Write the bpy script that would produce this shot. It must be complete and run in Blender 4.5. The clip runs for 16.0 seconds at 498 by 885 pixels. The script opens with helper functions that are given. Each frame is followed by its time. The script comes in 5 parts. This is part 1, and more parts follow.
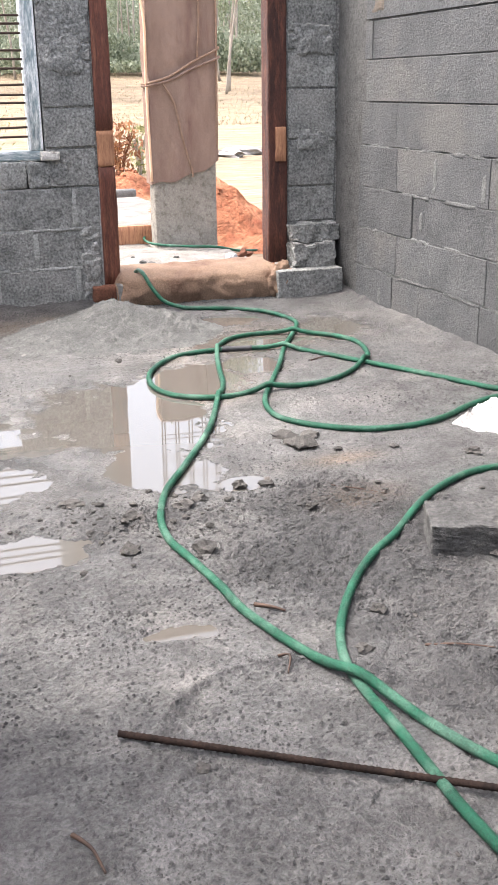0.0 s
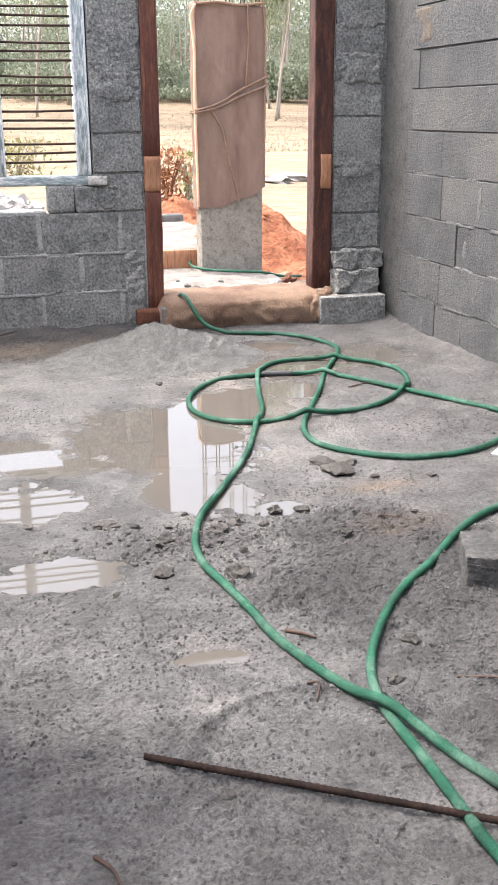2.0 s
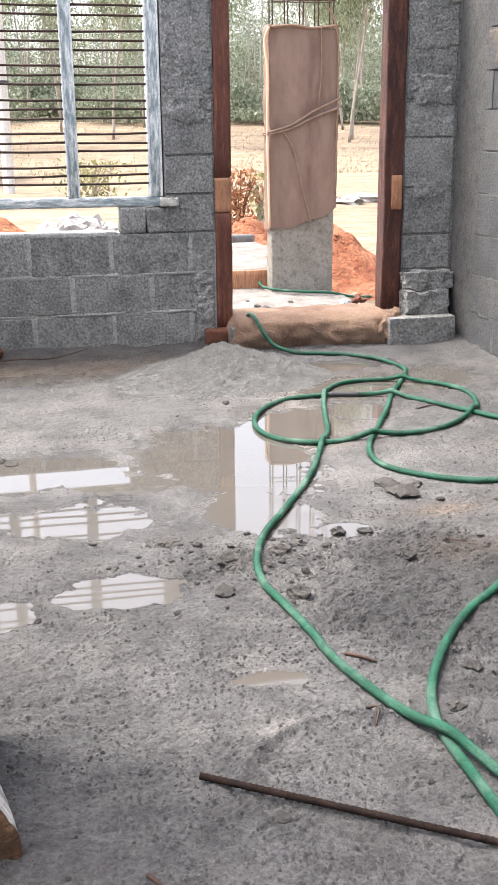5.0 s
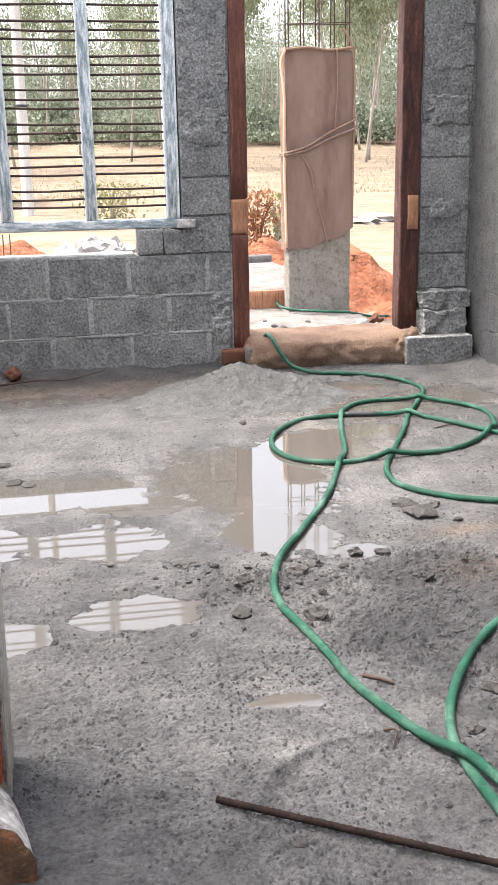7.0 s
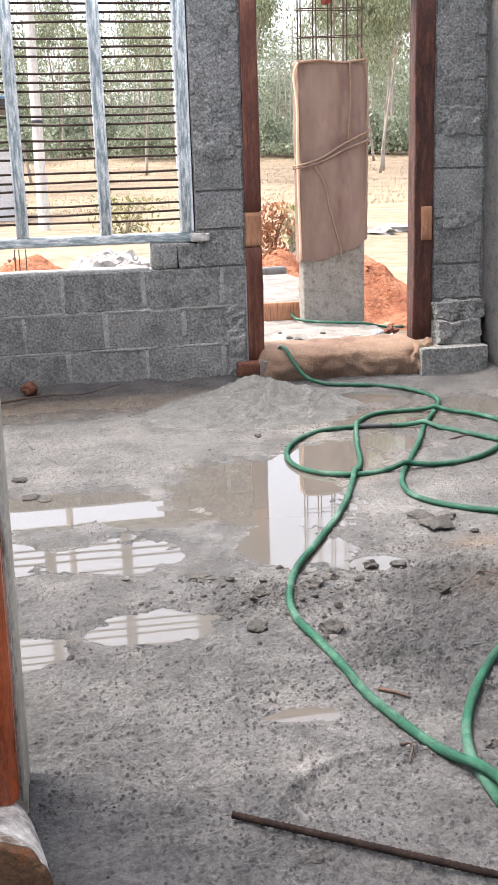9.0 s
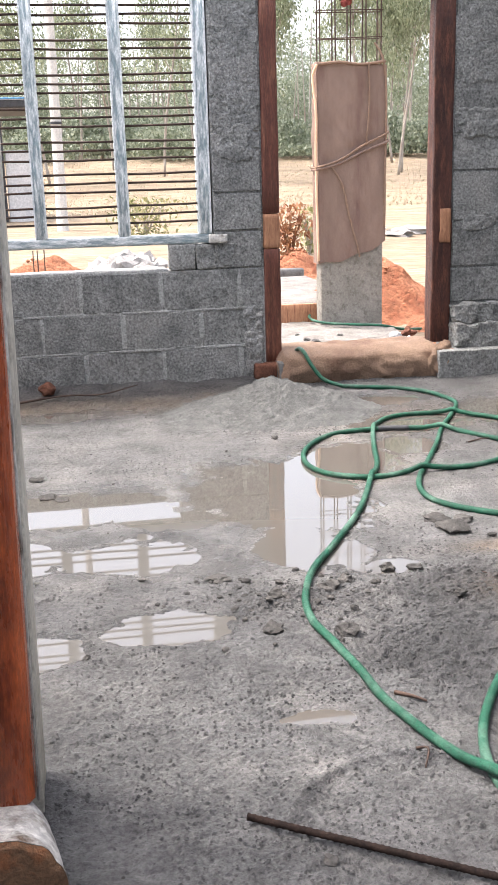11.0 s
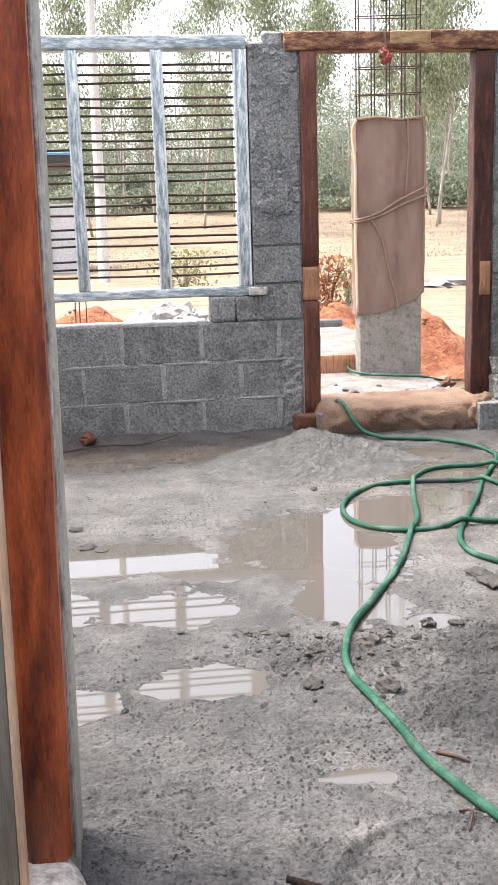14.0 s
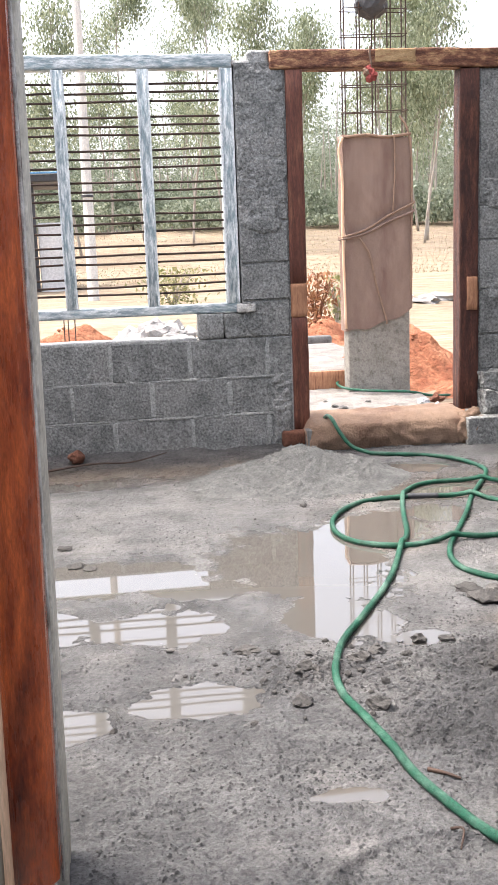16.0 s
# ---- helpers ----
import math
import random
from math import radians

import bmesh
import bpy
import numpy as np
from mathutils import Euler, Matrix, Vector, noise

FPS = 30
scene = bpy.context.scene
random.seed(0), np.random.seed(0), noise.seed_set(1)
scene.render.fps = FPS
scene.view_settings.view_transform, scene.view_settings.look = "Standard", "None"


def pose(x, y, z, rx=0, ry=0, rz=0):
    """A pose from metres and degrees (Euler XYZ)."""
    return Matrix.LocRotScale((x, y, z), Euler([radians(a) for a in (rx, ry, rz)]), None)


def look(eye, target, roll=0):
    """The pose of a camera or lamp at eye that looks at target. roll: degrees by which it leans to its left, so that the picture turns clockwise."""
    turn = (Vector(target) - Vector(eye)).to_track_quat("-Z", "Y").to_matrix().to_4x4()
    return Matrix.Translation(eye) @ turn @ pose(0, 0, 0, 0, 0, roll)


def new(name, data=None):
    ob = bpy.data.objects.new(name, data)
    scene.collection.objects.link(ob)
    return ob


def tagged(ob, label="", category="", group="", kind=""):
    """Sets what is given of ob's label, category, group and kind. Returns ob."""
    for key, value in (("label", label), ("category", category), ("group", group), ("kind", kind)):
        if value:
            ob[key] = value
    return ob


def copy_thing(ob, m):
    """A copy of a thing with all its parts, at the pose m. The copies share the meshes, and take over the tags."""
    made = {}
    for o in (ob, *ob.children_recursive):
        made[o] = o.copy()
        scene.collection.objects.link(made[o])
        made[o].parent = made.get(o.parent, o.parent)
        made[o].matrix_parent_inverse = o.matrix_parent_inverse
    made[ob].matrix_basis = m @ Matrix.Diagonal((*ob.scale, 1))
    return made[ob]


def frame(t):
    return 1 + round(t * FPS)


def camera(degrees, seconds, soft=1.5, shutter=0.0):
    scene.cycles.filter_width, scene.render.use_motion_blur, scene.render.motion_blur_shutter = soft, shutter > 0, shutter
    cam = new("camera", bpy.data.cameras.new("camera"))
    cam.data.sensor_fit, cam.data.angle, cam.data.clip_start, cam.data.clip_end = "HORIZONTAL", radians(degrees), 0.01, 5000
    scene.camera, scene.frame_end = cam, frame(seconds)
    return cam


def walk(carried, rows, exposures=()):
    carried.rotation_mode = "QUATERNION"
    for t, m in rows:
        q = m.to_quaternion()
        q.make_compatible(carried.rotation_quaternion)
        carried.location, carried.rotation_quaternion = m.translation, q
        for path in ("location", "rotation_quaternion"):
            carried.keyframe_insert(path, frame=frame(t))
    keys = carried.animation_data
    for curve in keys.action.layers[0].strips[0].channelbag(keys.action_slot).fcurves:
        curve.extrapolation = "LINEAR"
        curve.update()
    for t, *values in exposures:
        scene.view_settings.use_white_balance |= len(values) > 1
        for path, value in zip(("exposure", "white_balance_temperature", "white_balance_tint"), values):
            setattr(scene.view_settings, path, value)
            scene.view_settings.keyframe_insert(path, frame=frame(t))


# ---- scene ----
cam = camera(27.6, 16.0)
PATH = [
    (0, (-0.484, -5.555, 1.143), (0.128, -3.769, 0.483), -0.7),
    (0.5, (-0.483, -5.552, 1.143), (0.106, -3.752, 0.5), -0.5),
    (1, (-0.478, -5.555, 1.146), (0.085, -3.745, 0.507), -0.5),
    (1.5, (-0.469, -5.555, 1.144), (0.077, -3.739, 0.51), -0.5),
    (2, (-0.469, -5.563, 1.146), (0.069, -3.737, 0.532), -0.2),
    (2.5, (-0.465, -5.563, 1.147), (0.053, -3.73, 0.538), -0.6),
    (3, (-0.462, -5.565, 1.147), (0.035, -3.72, 0.555), -0.4),
    (3.5, (-0.461, -5.567, 1.148), (0.019, -3.715, 0.566), -0.4),
    (4, (-0.46, -5.57, 1.151), (-0.006, -3.713, 0.564), -0.3),
    (4.5, (-0.457, -5.568, 1.15), (-0.026, -3.705, 0.565), -0.3),
    (5, (-0.455, -5.565, 1.146), (-0.045, -3.694, 0.57), -0.5),
    (7.5, (-0.447, -5.567, 1.152), (-0.076, -3.676, 0.618), -1.2),
    (8, (-0.444, -5.568, 1.154), (-0.081, -3.674, 0.625), -1.5),
    (8.5, (-0.442, -5.569, 1.156), (-0.089, -3.671, 0.637), -1.7),
    (11, (-0.445, -5.568, 1.157), (-0.13, -3.661, 0.644), -1.6),
    (11.5, (-0.443, -5.567, 1.158), (-0.152, -3.657, 0.643), -1.8),
    (12, (-0.447, -5.563, 1.155), (-0.166, -3.648, 0.651), -1.8),
    (12.5, (-0.444, -5.569, 1.162), (-0.164, -3.65, 0.674), -2.1),
    (13, (-0.447, -5.571, 1.164), (-0.172, -3.645, 0.704), -1.9),
    (13.5, (-0.451, -5.568, 1.166), (-0.191, -3.633, 0.731), -1.7),
    (14, (-0.452, -5.566, 1.167), (-0.204, -3.626, 0.75), -1.7),
    (14.5, (-0.45, -5.566, 1.167), (-0.201, -3.623, 0.763), -1.9),
    (15, (-0.447, -5.561, 1.164), (-0.195, -3.617, 0.767), -2.0),
    (15.5, (-0.444, -5.559, 1.163), (-0.186, -3.615, 0.772), -2.1),
    (16, (-0.443, -5.56, 1.165), (-0.175, -3.616, 0.78), -2.1),
]
# the clip's camera stops down a little as the bright doorway fills its view
EXPO, SKY, SUNP = 2.22, 0.15, 0.8
walk(cam, [(t, look(eye, target, roll)) for t, eye, target, roll in PATH],
     [(0, EXPO + 0.09), (2, EXPO + 0.05), (5, EXPO), (9, EXPO - 0.03), (16, EXPO - 0.04)])

# ---- world, sun, exposure ----
world = bpy.data.worlds.new("world")
scene.world = world
world.use_nodes = True
wn, wl = world.node_tree.nodes, world.node_tree.links
SUN_EL, SUN_AZ = radians(65), radians(-62)      # azimuth from +y towards +x
sky = wn.new("ShaderNodeTexSky")
sky.sky_type, sky.sun_disc = "NISHITA", False
sky.sun_elevation, sky.sun_rotation = SUN_EL, SUN_AZ
sky.air_density, sky.dust_density, sky.ozone_density = 1.0, 6.0, 0.6
haze = wn.new("ShaderNodeHueSaturation")
haze.inputs["Saturation"].default_value = 0.55
wl.new(sky.outputs[0], haze.inputs["Color"])
warm = wn.new("ShaderNodeMix")
warm.data_type, warm.blend_type = "RGBA", "MULTIPLY"
warm.inputs["Factor"].default_value = 1.0
warm.inputs["B"].default_value = (1.025, 1.0, 1.01, 1)
wl.new(haze.outputs[0], warm.inputs["A"])
wl.new(warm.outputs["Result"], wn["Background"].inputs["Color"])
wn["Background"].inputs["Strength"].default_value = SKY
sun = new("sun", bpy.data.lights.new("sun", "SUN"))
sun.data.energy, sun.data.angle, sun.data.color = SUNP, radians(14.0), (1.0, 0.975, 0.95)
toward = Vector((math.sin(SUN_AZ) * math.cos(SUN_EL), math.cos(SUN_AZ) * math.cos(SUN_EL), math.sin(SUN_EL)))
sun.matrix_world = look(toward * 50, (0, 0, 0))


# ---- materials ----
def mat(name, c1, c2, scale=8.0, rough=0.85, bump=0.3, grain=120.0, c3=None, scale3=2.0, metal=0.0, spread=0.2,
        spec=0.4, stretch=None, rvar=0.1, rand=0.0, depth=0.004, speck=0.25, pits=0.0):
    """Two-scale colour noise with a grain bump; c3 is a third tone in larger patches."""
    m = bpy.data.materials.new(name)
    m.use_nodes = True
    n, l = m.node_tree.nodes, m.node_tree.links
    b = n["Principled BSDF"]
    b.inputs["Metallic"].default_value = metal
    b.inputs["Specular IOR Level"].default_value = spec
    tc = n.new("ShaderNodeTexCoord")
    vec = tc.outputs["Object"]
    if stretch:
        mp = n.new("ShaderNodeMapping")
        mp.inputs["Scale"].default_value = stretch
        l.new(vec, mp.inputs["Vector"])
        vec = mp.outputs[0]
    info = n.new("ShaderNodeObjectInfo")
    off = n.new("ShaderNodeVectorMath")
    off.operation = "MULTIPLY_ADD"
    l.new(info.outputs["Random"], off.inputs[0])
    off.inputs[1].default_value = (7.3, 3.1, 5.7)
    l.new(vec, off.inputs[2])
    vec = off.outputs[0]

    def noise_tex(s, detail=6.0, r=0.6):
        t = n.new("ShaderNodeTexNoise")
        t.inputs["Scale"].default_value, t.inputs["Detail"].default_value, t.inputs["Roughness"].default_value = s, detail, r
        l.new(vec, t.inputs["Vector"])
        return t.outputs["Fac"]

    def ramp(src, a, c):
        r = n.new("ShaderNodeMapRange")
        r.inputs["From Min"].default_value, r.inputs["From Max"].default_value = a, c
        l.new(src, r.inputs["Value"])
        return r.outputs[0]

    def mix(f, a, c):
        x = n.new("ShaderNodeMix")
        x.data_type = "RGBA"
        l.new(f, x.inputs["Factor"])
        for s, v in ((x.inputs["A"], a), (x.inputs["B"], c)):
            if isinstance(v, tuple):
                s.default_value = (*v, 1)
            else:
                l.new(v, s)
        return x.outputs["Result"]

    big = noise_tex(scale)
    col = mix(ramp(big, 0.5 - spread, 0.5 + spread), c1, c2)
    if c3:
        col = mix(ramp(noise_tex(scale3, 8.0, 0.65), 0.5, 0.68), col, c3)
    fine = noise_tex(grain, 4.0, 0.7)
    dark = n.new("ShaderNodeMix")
    dark.data_type, dark.blend_type = "RGBA", "MULTIPLY"
    dark.inputs["Factor"].default_value = 1.0
    shade = n.new("ShaderNodeMapRange")
    shade.inputs["From Min"].default_value, shade.inputs["From Max"].default_value = 0.3, 0.7
    shade.inputs["To Min"].default_value, shade.inputs["To Max"].default_value = 1 - speck, 1 + speck * 0.7
    l.new(fine, shade.inputs["Value"])
    l.new(col, dark.inputs["A"])
    l.new(shade.outputs[0], dark.inputs["B"])
    col = dark.outputs["Result"]
    if rand:
        hv = n.new("ShaderNodeHueSaturation")
        vr = n.new("ShaderNodeMapRange")
        vr.inputs["To Min"].default_value, vr.inputs["To Max"].default_value = 1 - rand, 1 + rand
        l.new(info.outputs["Random"], vr.inputs["Value"])
        l.new(vr.outputs[0], hv.inputs["Value"])
        l.new(col, hv.inputs["Color"])
        col = hv.outputs[0]
    l.new(col, b.inputs["Base Color"])
    rr = n.new("ShaderNodeMapRange")
    rr.inputs["To Min"].default_value, rr.inputs["To Max"].default_value = max(0.02, rough - rvar), min(1, rough + rvar)
    l.new(big, rr.inputs["Value"])
    l.new(rr.outputs[0], b.inputs["Roughness"])
    bp = n.new("ShaderNodeBump")
    bp.inputs["Strength"].default_value, bp.inputs["Distance"].default_value = bump, depth
    height = fine
    if pits:
        mid = noise_tex(grain * 0.35, 5.0, 0.65)
        sm = n.new("ShaderNodeMath")
        sm.operation = "MULTIPLY_ADD"
        sm.inputs[1].default_value = pits
        l.new(mid, sm.inputs[0])
        l.new(fine, sm.inputs[2])
        height = sm.outputs[0]
    l.new(height, bp.inputs["Height"])
    l.new(bp.outputs[0], b.inputs["Normal"])
    return m


M_BLOCK = mat("concrete_block", (0.172, 0.175, 0.168), (0.320, 0.321, 0.306), 10, 0.93, 1.0, 80, (0.31, 0.304, 0.288), 2.6, rand=0.09, spec=0.25, speck=0.65, pits=1.5, depth=0.008)
# same blocks as M_BLOCK, darker copy: shade for the side wall put into colour
M_BLOCK_R = mat("concrete_block_dimmed", (0.074, 0.076, 0.078), (0.116, 0.118, 0.119), 4, 0.93, 1.0, 110, (0.127, 0.124, 0.119), 1.7, rand=0.05, spec=0.25, speck=0.42, pits=1.3, depth=0.007)
M_MORTAR = mat("mortar", (0.30, 0.302, 0.288), (0.45, 0.45, 0.43), 16, 0.95, 1.0, 90, spec=0.2, speck=0.5, pits=1.2, depth=0.008)
M_CONC = mat("smooth_concrete", (0.135, 0.133, 0.128), (0.205, 0.200, 0.191), 3, 0.85, 0.6, 60, (0.10, 0.095, 0.09), 9, spec=0.3)
# mortar of that wall, its colour darkened to match the dimmed blocks
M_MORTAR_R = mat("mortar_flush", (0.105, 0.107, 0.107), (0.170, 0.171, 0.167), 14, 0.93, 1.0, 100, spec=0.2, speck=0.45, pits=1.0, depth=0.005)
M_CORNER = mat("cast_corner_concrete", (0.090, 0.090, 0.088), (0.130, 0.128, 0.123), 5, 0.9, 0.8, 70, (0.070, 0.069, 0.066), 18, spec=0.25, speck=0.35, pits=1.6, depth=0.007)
M_ENDWALL = mat("wall_end_render", (0.50, 0.47, 0.40), (0.68, 0.65, 0.57), 6, 0.9, 0.8, 60, (0.40, 0.37, 0.31), 5, spec=0.2, depth=0.006, speck=0.3)
M_JAMB = mat("door_timber_red", (0.080, 0.027, 0.018), (0.170, 0.058, 0.037), 6, 0.6, 0.8, 40, (0.22, 0.09, 0.052), 7, stretch=(7, 7, 0.8), depth=0.006, speck=0.45)
M_JAMB_D = mat("door_timber_dark", (0.042, 0.017, 0.014), (0.125, 0.044, 0.030), 7, 0.6, 1.0, 60, (0.20, 0.075, 0.045), 9, stretch=(4, 4, 0.8), depth=0.014, speck=0.5)
M_BARE = mat("bare_timber", (0.32, 0.15, 0.08), (0.46, 0.235, 0.13), 12, 0.7, 0.4, 60, (0.20, 0.08, 0.045), 8, stretch=(6, 6, 0.8))
M_HEAD = mat("lintel_timber", (0.10, 0.034, 0.020), (0.36, 0.16, 0.085), 9, 0.7, 1.0, 50, (0.50, 0.30, 0.15), 9, stretch=(1.4, 4, 4), depth=0.010, speck=0.45, spread=0.14)
M_SAWN = mat("pale_sawn_timber", (0.36, 0.22, 0.10), (0.52, 0.35, 0.18), 9, 0.75, 0.8, 50, (0.26, 0.13, 0.06), 8, stretch=(1.4, 5, 5), depth=0.006, speck=0.35)
M_VARN = mat("varnished_timber", (0.20, 0.034, 0.015), (0.58, 0.130, 0.038), 4.2, 0.28, 0.7, 40, (0.085, 0.018, 0.011), 3.0, stretch=(6, 6, 1.2), spec=0.5, spread=0.16, speck=0.4)
M_CREAM = mat("raw_plank_edge", (0.60, 0.38, 0.24), (0.72, 0.52, 0.36), 8, 0.8, 0.3, 60, stretch=(6, 6, 0.6))
M_GREYWOOD = mat("weathered_plank", (0.20, 0.17, 0.13), (0.33, 0.30, 0.24), 5, 0.85, 0.6, 50, (0.10, 0.085, 0.07), 6, stretch=(9, 9, 0.6))
M_WIN = mat("window_paint_upright", (0.27, 0.33, 0.345), (0.82, 0.84, 0.83), 11, 0.6, 0.6, 70, (0.24, 0.33, 0.35), 9, stretch=(6, 6, 1.1), spread=0.10, speck=0.35)
M_WIN_H = mat("window_paint_level", (0.27, 0.33, 0.345), (0.82, 0.84, 0.83), 11, 0.6, 0.6, 70, (0.24, 0.33, 0.35), 9, stretch=(1.1, 6, 6), spread=0.10, speck=0.35)
M_LIP = mat("window_paint_edge", (0.62, 0.65, 0.655), (0.82, 0.83, 0.82), 12, 0.6, 0.5, 70, (0.40, 0.46, 0.48), 10, speck=0.3)
M_BAR = mat("rusty_bar", (0.045, 0.03, 0.024), (0.09, 0.055, 0.04), 30, 0.7, 0.4, 200, metal=0.3)
M_REBAR = mat("rebar_steel", (0.012, 0.009, 0.008), (0.040, 0.026, 0.021), 25, 0.9, 0.5, 200, spec=0.1)
M_HESS = mat("hessian", (0.205, 0.142, 0.112), (0.270, 0.192, 0.155), 4, 0.95, 0.9, 260, (0.175, 0.112, 0.092), 2.4, spec=0.12, speck=0.45, stretch=(2.2, 2.2, 0.5))
M_SHAFT = mat("column_concrete", (0.205, 0.188, 0.160), (0.30, 0.278, 0.242), 3, 0.88, 0.9, 60, (0.14, 0.125, 0.105), 14, spec=0.25, pits=1.4, depth=0.010)
M_HESS_L = mat("wet_hessian", (0.20, 0.128, 0.088), (0.33, 0.225, 0.155), 9, 0.85, 1.0, 150, (0.17, 0.098, 0.066), 3, spec=0.3, speck=0.45, pits=1.2, depth=0.010, spread=0.3)
M_ROPE = mat("jute_rope", (0.20, 0.132, 0.096), (0.30, 0.205, 0.150), 40, 0.95, 0.8, 300, spec=0.1)
M_SAND = mat("sand_heap", (0.120, 0.122, 0.116), (0.215, 0.214, 0.205), 14, 0.95, 1.0, 130, spec=0.15, speck=0.45, pits=1.4, depth=0.012)
M_STONE = mat("mud_lump", (0.05, 0.047, 0.044), (0.115, 0.108, 0.10), 14, 0.85, 1.0, 120, spec=0.3, rand=0.25, speck=0.5, depth=0.008)
M_WETBLOCK = mat("wet_dark_block", (0.050, 0.050, 0.049), (0.105, 0.104, 0.101), 8, 0.85, 1.0, 80, (0.13, 0.127, 0.122), 4, spec=0.3, speck=0.55, pits=1.5, depth=0.010)
M_CRUMB = mat("cement_crumb", (0.045, 0.044, 0.044), (0.125, 0.123, 0.120), 3, 0.92, 0.3, 60, spec=0.2)
M_BRICK = mat("clay_brick", (0.085, 0.036, 0.024), (0.19, 0.085, 0.055), 14, 0.9, 0.8, 100, spec=0.2, speck=0.4)
M_CLAY = mat("clay_stain", (0.098, 0.088, 0.078), (0.150, 0.120, 0.092), 14, 0.95, 0.8, 100, (0.105, 0.10, 0.096), 9)
M_WHITE = mat("limewash", (0.42, 0.40, 0.37), (0.68, 0.66, 0.62), 14, 0.85, 1.0, 60, (0.12, 0.085, 0.06), 11, speck=0.4, depth=0.010)
M_BROWN = mat("brown_stone", (0.085, 0.045, 0.025), (0.19, 0.105, 0.056), 12, 0.85, 1.0, 80, (0.26, 0.10, 0.04), 16, speck=0.4, depth=0.008)
M_SACK = mat("white_sack", (0.34, 0.34, 0.335), (0.50, 0.50, 0.49), 10, 0.6, 0.6, 120, (0.14, 0.137, 0.13), 7)
M_SOIL = mat("red_soil", (0.24, 0.088, 0.047), (0.43, 0.20, 0.115), 5, 0.95, 1.0, 16, (0.20, 0.072, 0.042), 4, spec=0.1, depth=0.07, speck=0.55)
M_FIELD = mat("dry_field", (0.180, 0.140, 0.096), (0.30, 0.242, 0.175), 0.9, 0.95, 0.7, 5, (0.25, 0.18, 0.12), 0.7, spec=0.1, depth=0.06, speck=0.45, stretch=(0.5, 1.8, 1.0))
M_PORCH = mat("cement_apron", (0.17, 0.155, 0.135), (0.27, 0.25, 0.225), 5, 0.85, 0.9, 60, (0.12, 0.105, 0.09), 4, depth=0.012, speck=0.4, pits=1.2)
M_RUBBLE = mat("pale_rubble", (0.25, 0.235, 0.22), (0.42, 0.40, 0.375), 6, 0.9, 0.8, 40, rand=0.25)
M_TRUNK = mat("eucalyptus_bark", (0.27, 0.24, 0.20), (0.44, 0.40, 0.35), 2, 0.9, 0.4, 20, (0.20, 0.15, 0.115), 1.2, stretch=(3, 3, 0.6))
M_POLE = mat("concrete_pole", (0.55, 0.53, 0.50), (0.68, 0.66, 0.62), 2, 0.9, 0.3, 30)
M_DARK = mat("dark_metal", (0.03, 0.032, 0.036), (0.06, 0.06, 0.065), 4, 0.6, 0.2, 30)
M_SHED = mat("shed_wall", (0.50, 0.50, 0.50), (0.62, 0.61, 0.60), 2, 0.9, 0.2, 20)
M_BLUE = mat("blue_sheet", (0.08, 0.22, 0.42), (0.12, 0.30, 0.52), 3, 0.6, 0.2, 20)
M_NET = mat("green_net", (0.50, 0.60, 0.55), (0.58, 0.67, 0.62), 2, 0.9, 0.2, 20)
M_RED = mat("red_cloth", (0.30, 0.06, 0.05), (0.42, 0.10, 0.08), 20, 0.9, 0.4, 100)


def leaf_mat(name, c1, c2):
    m = bpy.data.materials.new(name)
    m.use_nodes = True
    n, l = m.node_tree.nodes, m.node_tree.links
    b = n["Principled BSDF"]
    g = n.new("ShaderNodeNewGeometry")
    x = n.new("ShaderNodeMix")
    x.data_type = "RGBA"
    x.inputs["A"].default_value, x.inputs["B"].default_value = (*c1, 1), (*c2, 1)
    l.new(g.outputs["Random Per Island"], x.inputs["Factor"])
    l.new(x.outputs["Result"], b.inputs["Base Color"])
    b.inputs["Roughness"].default_value = 0.6
    tr = n.new("ShaderNodeBsdfTranslucent")
    l.new(x.outputs["Result"], tr.inputs["Color"])
    ms = n.new("ShaderNodeMixShader")
    ms.inputs["Fac"].default_value = 0.35
    l.new(b.outputs[0], ms.inputs[1])
    l.new(tr.outputs[0], ms.inputs[2])
    l.new(ms.outputs[0], n["Material Output"].inputs["Surface"])
    return m


M_LEAF = leaf_mat("eucalyptus_leaf", (0.125, 0.155, 0.085), (0.37, 0.40, 0.27))
M_LEAF_FAR = leaf_mat("hazy_leaf", (0.125, 0.155, 0.095), (0.31, 0.34, 0.255))
M_LEAF2 = leaf_mat("shrub_leaf", (0.14, 0.155, 0.06), (0.34, 0.31, 0.15))
M_GRASS = leaf_mat("dry_grass", (0.29, 0.24, 0.158), (0.40, 0.338, 0.235))
M_BUSH = leaf_mat("dry_bush", (0.20, 0.08, 0.04), (0.34, 0.17, 0.08))


